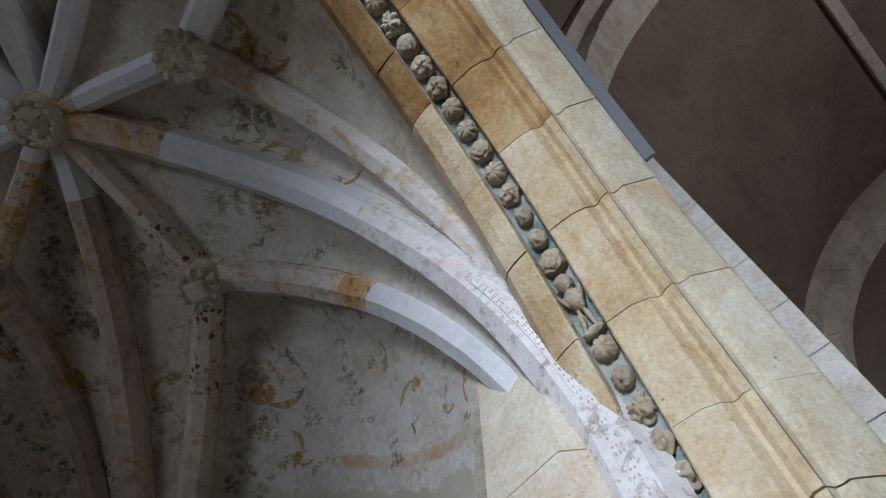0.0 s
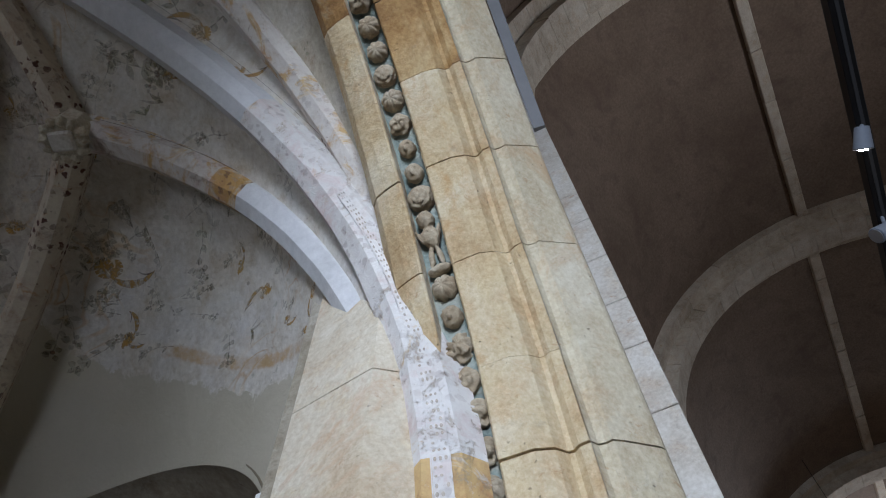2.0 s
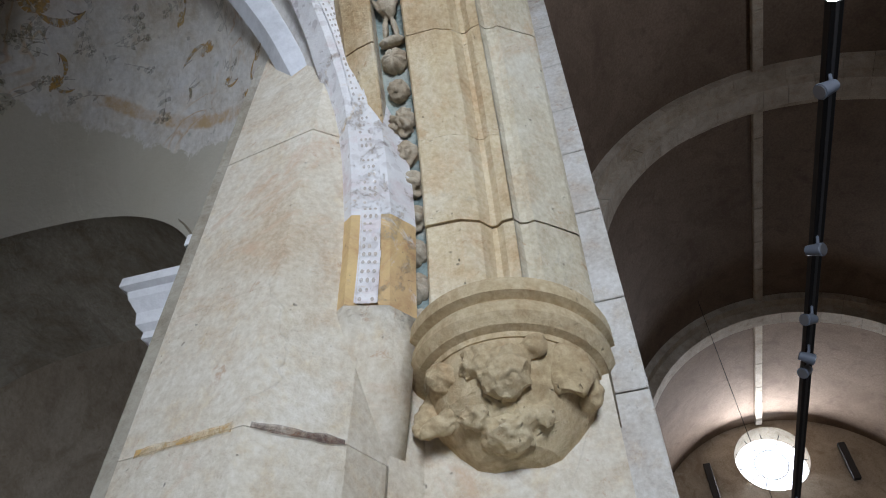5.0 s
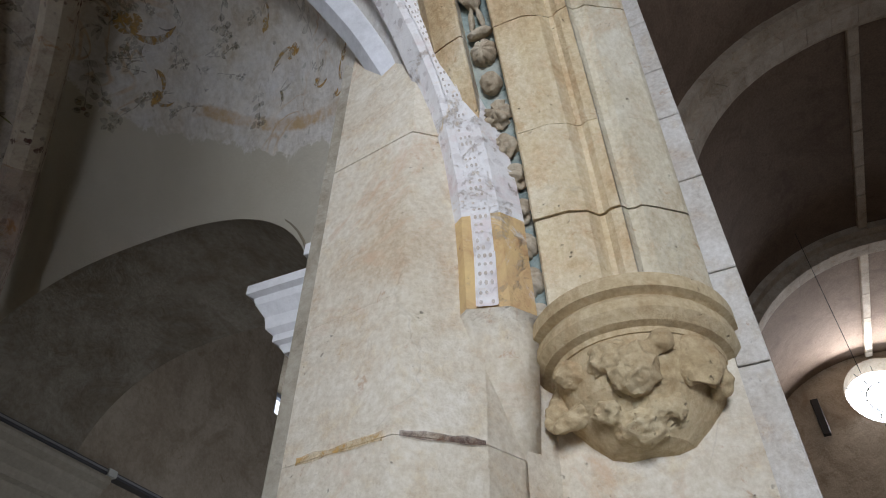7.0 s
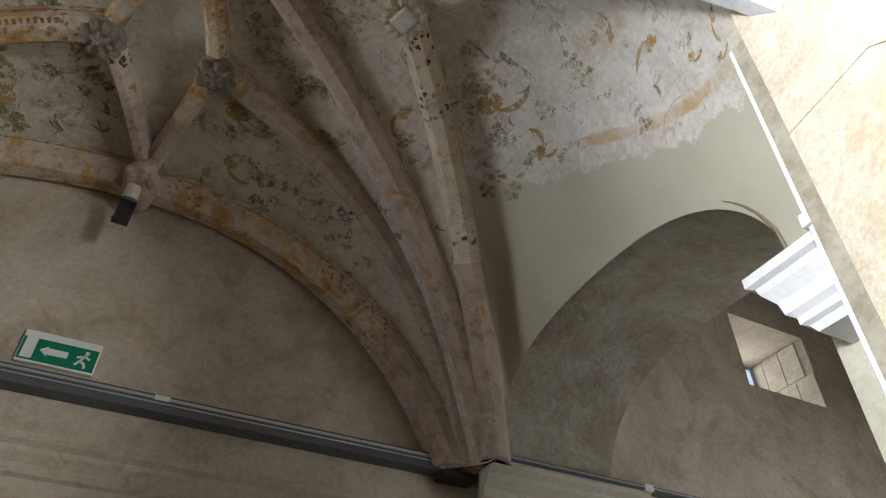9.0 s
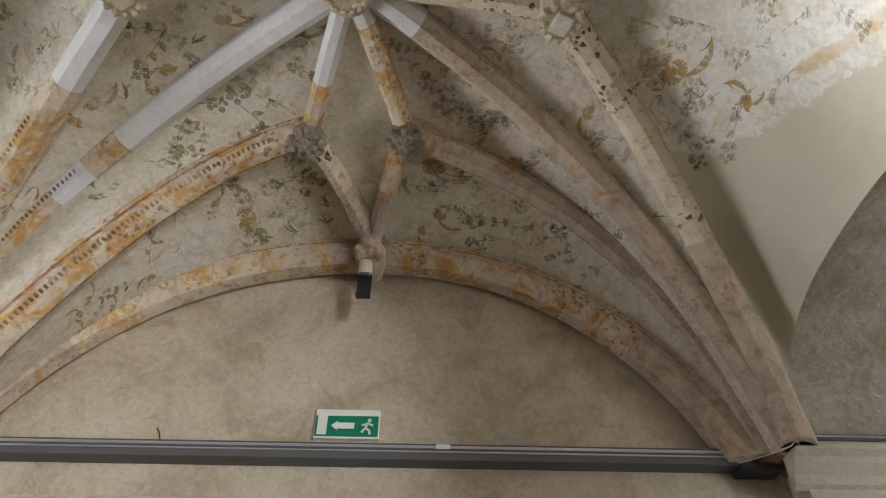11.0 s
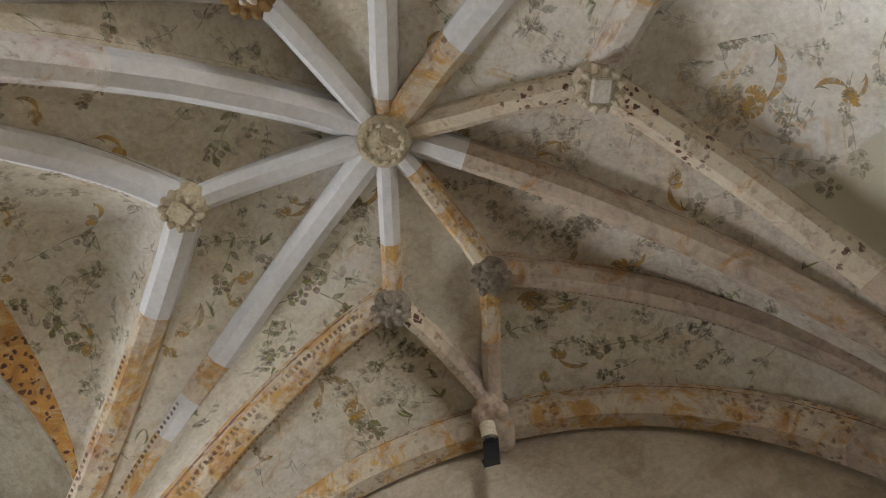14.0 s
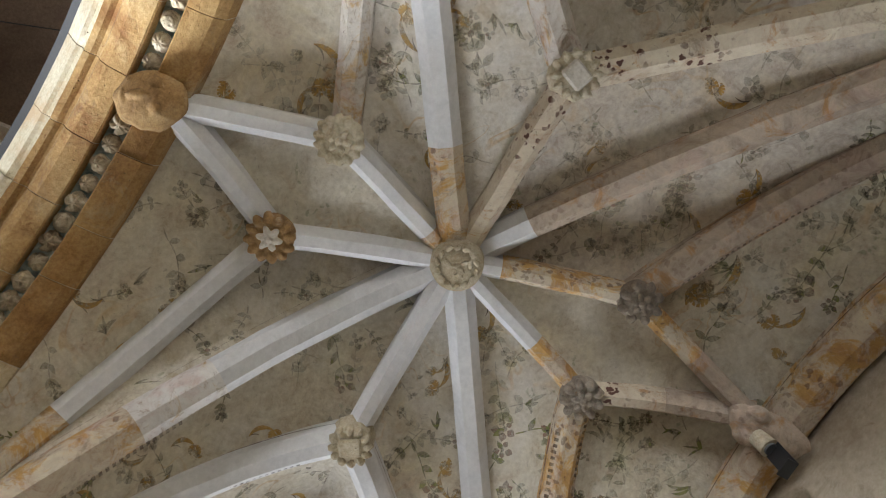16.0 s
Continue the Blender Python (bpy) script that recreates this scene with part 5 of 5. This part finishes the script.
class Painter:
    """Lays flat painted shapes on a cell of the vault, 2 mm below it."""

    def __init__(self, ceiling, seed):
        me = ceiling.data
        self.tree = BVHTree.FromPolygons([v.co[:] for v in me.vertices], [p.vertices[:] for p in me.polygons])
        self.rnd, self.ceiling, self.layers = random.Random(seed), ceiling, {}

    def spot(self, x, y):
        return self.tree.ray_cast(Vector((x, y, 3.2)), Vector((0, 0, 1)))[0]

    def put(self, mat, shape, at, turn):
        bm = self.layers.setdefault(mat.name, (mat, bmesh.new()))[1]
        c, s = math.cos(turn), math.sin(turn)
        vs = []
        for px, py in shape:
            p, nrm, _, _ = self.tree.find_nearest(at + Vector((c * px - s * py, s * px + c * py, 0)))
            if nrm.z > 0:
                nrm = -nrm
            vs.append(bm.verts.new(p + nrm * 0.003))
        try:
            bm.faces.new(vs)
        except ValueError:
            pass

    def stroke(self, mat, at, turn, length, width, bend):
        """A tapered curved stroke, in short pieces."""
        n, p, a = 7, Vector((at.x, at.y, at.z)), turn
        for i in range(n):
            w0, w1 = width * math.sin(math.pi * (i + 0.35) / (n + 0.7)), width * math.sin(math.pi * (i + 1.35) / (n + 0.7))
            l = length / n
            self.put(mat, [(0, w0), (l, w1), (l, -w1), (0, -w0)], p, a)
            p = p + Vector((math.cos(a) * l, math.sin(a) * l, 0))
            q = self.tree.find_nearest(p)[0]
            p = q if q else p
            a += bend / n
        return p, a

    def flower(self, at, r0, mat, centre):
        t0, r = self.rnd.uniform(0, 1), r0
        m = self.rnd.choice((4, 5, 6, 7))
        for k in range(m):
            a = t0 + k * math.tau / m + self.rnd.uniform(-0.15, 0.15)
            r = r0 * self.rnd.uniform(0.75, 1.2)
            self.put(mat, [(0.3 * r * math.cos(a) + px * math.cos(a) - py * math.sin(a), 0.3 * r * math.sin(a) + px * math.sin(a) + py * math.cos(a)) for px, py in leaf_shape(0.75 * r, 0.62 * r)], at, 0)
        self.put(centre, [(0.26 * r * math.cos(k * math.tau / 8), 0.26 * r * math.sin(k * math.tau / 8)) for k in range(8)], at + Vector((0, 0, -0.003)), 0)

    def sprig(self, at, turn, size, leaf, bloom):
        p, a, rnd = at, turn, self.rnd
        for k in range(4):
            p, a = self.stroke(leaf, p, a, size * 0.25, 0.0045, rnd.uniform(-0.5, 0.5))
            for s in (-1, 1):
                if rnd.random() < 0.8:
                    self.put(leaf, leaf_shape(size * rnd.uniform(0.16, 0.26), size * rnd.uniform(0.09, 0.13)), p, a + s * rnd.uniform(0.5, 1.2))
        self.flower(p, size * rnd.uniform(0.16, 0.22), bloom, PAINT_FAINT if bloom is not PAINT_FAINT else PAINT_ROSE)

    def scroll(self, at, turn, size):
        p, a = self.stroke(PAINT_OCHRE, at, turn, size, size * 0.075, 1.6)
        for b, l in ((0.9, 0.55), (-0.7, 0.45), (2.0, 0.40)):
            self.stroke(PAINT_OCHRE, p, a + b, size * l, size * 0.085, -2.4 * (1 if b > 0 else -1))
        self.stroke(PAINT_DARK, at, turn + 0.25, size * 0.4, size * 0.018, 1.2)

    def finish(self):
        for mat, bm in self.layers.values():
            ob = part("painted_motif", bm, mat, self.ceiling)
            ob["kind"] = "stuff"


def inside(p, poly):
    c = False
    for (x0, y0), (x1, y1) in zip(poly, poly[1:] + poly[:1]):
        if (y0 > p[1]) != (y1 > p[1]) and p[0] < (x1 - x0) * (p[1] - y0) / (y1 - y0) + x0:
            c = not c
    return c


STRONG = {"BLC-BLA": 2, "BLA-BLW": 2, "BRB-BRW": 2, "BLL-BLM": 1, "BLC-BLL": 1}
EXTRA = {"BLA-BLW": [("scroll", -1.15, 3.30, 0.4, 0.34)], "BRB-BRW": [("scroll", 0.45, 3.36, 2.4, 0.30)], "FRE-FRF": [("scroll", 0.35, 0.95, 1.4, 0.26)], "BRR-BRM": [("scroll", 1.60, 2.17, 1.2, 0.34)],
         "FLD-FLF": [("scroll", -1.0, 0.98, 2.6, 0.24)], "BLL-BLM": [("scroll", -2.0, 2.75, 2.0, 0.30)], "BLC-BLA": [("sprig", -0.72, 2.58, 2.6, 0.40), ("sprig", -1.02, 2.86, 0.8, 0.36), ("sprig", -1.25, 3.02, 2.4, 0.3)],
         "FRR-FRM": [("sprig", 1.45, 1.75, 0.6, 0.3)]}
for n_, (a_, b_, m_) in enumerate(CELLS):
    key = a_ + "-" + b_
    ob_ = CEILINGS[key]
    pnt = Painter(ob_, 40 + n_)
    pa, pb = PATHS[a_], PATHS[b_]
    poly = [(p.x, p.y) for p in pa] + [(p.x, p.y) for p in reversed(pb)]
    area = abs(sum(p[0] * q[1] - q[0] * p[1] for p, q in zip(poly, poly[1:] + poly[:1]))) / 2
    xs, ys = [p[0] for p in poly], [p[1] for p in poly]
    todo = max(5, int(area * 30))
    for kind, x, y, turn, size in EXTRA.get(key, ()):
        at = pnt.spot(x, y)
        if at:
            pnt.scroll(at, turn, size) if kind == "scroll" else pnt.sprig(at, turn, size, PAINT_GREEN, PAINT_ROSE)
    for _ in range(400):
        if todo <= 0:
            break
        x, y = pnt.rnd.uniform(min(xs), max(xs)), pnt.rnd.uniform(min(ys), max(ys))
        if not inside((x, y), poly):
            continue
        at = pnt.spot(x, y)
        if at is None or at.z < 4.0 or (key in ("BRR-BRM", "FRR-FRM") and at.z < 3.42 + 0.52 * y):
            continue
        todo -= 1
        strong = pnt.rnd.random() < (0.02 if key in ("BRR-BRM", "FRR-FRM") else 0.16) + 0.30 * STRONG.get(key, 0)
        kind = pnt.rnd.random()
        if kind < 0.55:
            pnt.sprig(at, pnt.rnd.uniform(0, 6.3), pnt.rnd.uniform(0.17, 0.38), PAINT_GREEN if strong else PAINT_FAINT, PAINT_ROSE if strong else PAINT_FAINT)
        elif kind < 0.71:
            pnt.scroll(at, pnt.rnd.uniform(0, 6.3), pnt.rnd.uniform(0.12, 0.22))
        elif kind < 0.76:
            pnt.flower(at, pnt.rnd.uniform(0.03, 0.055), PAINT_ROSE if strong else PAINT_FAINT, PAINT_FAINT)
        elif kind < 0.9:
            t0 = pnt.rnd.uniform(0, 6.3)
            for k in range(pnt.rnd.randint(2, 5)):
                pnt.stroke(PAINT_GREEN if strong else PAINT_FAINT, at, t0 + pnt.rnd.uniform(-1.1, 1.1), pnt.rnd.uniform(0.05, 0.14), pnt.rnd.uniform(0.006, 0.013), pnt.rnd.uniform(-2, 2))
        else:
            pnt.put(PAINT_DARK if strong else PAINT_FAINT, leaf_shape(pnt.rnd.uniform(0.03, 0.06), 0.025), at, pnt.rnd.uniform(0, 6.3))
    pnt.finish()


# painted dashes and red lines along the ribs
def rib_paint(name, path, u0, u1, side, mat, across, length, gap, lift=0.002, w=0.088):
    """Small strokes along a rib's chamfer (across 0 to 1, from the soffit's edge to the web)."""
    bm = bmesh.new()
    fr = rib_frames(path)
    n = len(fr) - 1
    cum = [0.0]
    for a, b in zip(path, path[1:]):
        cum.append(cum[-1] + (b - a).length)

    def at(d, t):
        i = max(k for k in range(n) if cum[k] <= d)
        s = (d - cum[i]) / (cum[i + 1] - cum[i])
        p, sd, up = (fr[i][k].lerp(fr[i + 1][k], s) for k in range(3))
        ch = 0.055 if w < 0.11 else 0.085
        x = 0.42 * w + (w - 0.42 * w) * min(1, t) if t <= 1 else w
        y = ch * t if t <= 1 else ch + (t - 1) * 0.1
        out = Vector((0.055, -0.051)).normalized() if t <= 1 else Vector((1, 0))
        return p + sd * side * (x + out.x * lift) + up * (y + out.y * lift)

    d, end = u0 * cum[-1], u1 * cum[-1] - length - 1e-3
    while d < end:
        vs = [bm.verts.new(at(q, t)) for q, t in ((d, across[0]), (d + length, across[0]), (d + length, across[1]), (d, across[1]))]
        bm.faces.new(vs)
        d += length + gap
    return part(name, bm, mat)


for key, side, u0, u1 in (("BLC", 1, 0.42, 0.56), ("BLC", -1, 0.40, 0.60), ("BLA", 1, 0.42, 0.96), ("BLA", -1, 0.40, 0.97), ("BLL", 1, 0.5, 0.75), ("FLC", -1, 0.30, 0.62), ("FLD", -1, 0.30, 0.60), ("FLL", -1, 0.45, 0.92),
                          ("BRB", 1, 0.62, 0.95), ("BLW", -1, 0.5, 0.96), ("BRW", 1, 0.5, 0.96), ("FRE", 1, 0.36, 0.6)):
    rp = RIB_THINGS[key]
    wide = 0.13 if key.endswith("W") else 0.12 if key in ("FRC", "FLC") else 0.074 if key in ("FRE", "FLD") else 0.084
    for nm, mat, ac, ln, gp in (("dashed_paint", PAINT_DARK, (0.45, 0.85), 0.017, 0.015), ("painted_line", PAINT_RED, (1.35, 1.7), 0.08, 0.004)):
        ob_ = rib_paint(nm, PATHS[key], u0, u1, side, mat, ac, ln, gp, 0.002, wide)
        ob_.parent = rp
        ob_.matrix_parent_inverse = Matrix.Translation(-rp.location)
        ob_["kind"] = "stuff"

# dark cracks where the ribs meet the cells
for key, rp in RIB_THINGS.items():
    wide = 0.13 if key.endswith("W") else 0.12 if key in ("FRC", "FLC") else 0.074 if key in ("FRE", "FLD") else 0.084
    for side in (1, -1):
        ob_ = rib_paint("joint_crack", PATHS[key], 0.42, 0.99, side, PAINT_DARK, (1.50, 1.56), 0.06, 0.0015, 0.0025, wide)
        ob_.parent = rp
        ob_.matrix_parent_inverse = Matrix.Translation(-rp.location)
        ob_["kind"] = "stuff"

# white ornament band with dark pierced ovals on the foot of the near ribs
for key in ("FRC", "FLC"):
    rp, path = RIB_THINGS[key], PATHS[key]
    fr = rib_frames(path)
    for nm, mat, rows, lift, l0 in (("ornament_band", RIB_PINK, [(-0.026, 0.026)], 0.007, None), ("ornament_edge", RIB_PINK, [(-0.030, -0.026), (0.026, 0.030)], 0.010, None), ("pierced_ornament", ORNAMENT_PAINT, [(-0.021, -0.011), (-0.005, 0.005), (0.011, 0.021)], 0.0095, 0.016)):
        bm = bmesh.new()
        for step, ((p, s, u), (p2, s2, u2)) in enumerate(zip(fr[0:13], fr[1:14])):
            seg = (p2 - p).length
            m = 1 if l0 is None else max(1, int(seg / 0.026))
            for i in range(m):
                a, b = (0.0, 1.0) if l0 is None else ((i + random.uniform(0.15, 0.4)) / m, (i + random.uniform(0.6, 0.9)) / m)
                for x0, x1 in rows:
                    if l0 and random.random() < 0.2:
                        continue
                    if l0 is None:
                        q = [(a, x0), (b, x0), (b, x1), (a, x1)]
                    else:
                        c0, c1, h0, h1 = (a + b) / 2, (x0 + x1) / 2, (b - a) / 2, (x1 - x0) / 2
                        q = [(c0 + h0 * math.cos(k * math.tau / 8), c1 + h1 * math.sin(k * math.tau / 8)) for k in range(8)]
                    sg = -1 if key == "FRC" else 1
                    (hw, ch), k = rib_width(step + 0.5, 32, 0.12), 0.95 - 0.028 * step
                    mid, run = Vector((0.71 * hw, ch / 2)), Vector((0.58 * hw, ch)).normalized()
                    nrm = Vector((run.y, -run.x))
                    bm.faces.new([bm.verts.new(p.lerp(p2, t) + s.lerp(s2, t) * (sg * (mid.x + run.x * x * k + nrm.x * lift)) + u.lerp(u2, t) * (mid.y + run.y * x * k + nrm.y * lift)) for t, x in q])
        ob_ = part(nm, bm, mat, rp)
        ob_.matrix_parent_inverse = Matrix.Translation(-rp.location)
        ob_["kind"] = "stuff"

# coloured mortar left along one joint of the pier
for nm, mat, p0, p1 in (("ochre_mortar", PAINT_OCHRE, (1.757, 1.05), (1.719, 0.80)), ("dark_mortar", PAINT_DARK, (1.722, 0.765), (1.84, 0.612))):
    bm = bmesh.new()
    d = Vector((p1[0] - p0[0], p1[1] - p0[1], 0))
    out = Vector((d.y, -d.x, 0)).normalized()
    out = out if out.x < 0 else -out
    n = 14
    top, bot = [], []
    for i in range(n + 1):
        q = Vector((p0[0], p0[1], 2.352)) + d * (i / n) + out * 0.0055
        h = 0.010 + 0.008 * noise.noise(q * 21)
        top.append(bm.verts.new(q + Vector((0, 0, h))))
        bot.append(bm.verts.new(q - Vector((0, 0, h * 0.8))))
    for i in range(n):
        bm.faces.new((top[i], top[i + 1], bot[i + 1], bot[i]))
    part(nm, bm, mat, PIERS[0], "worn coloured mortar along a joint")
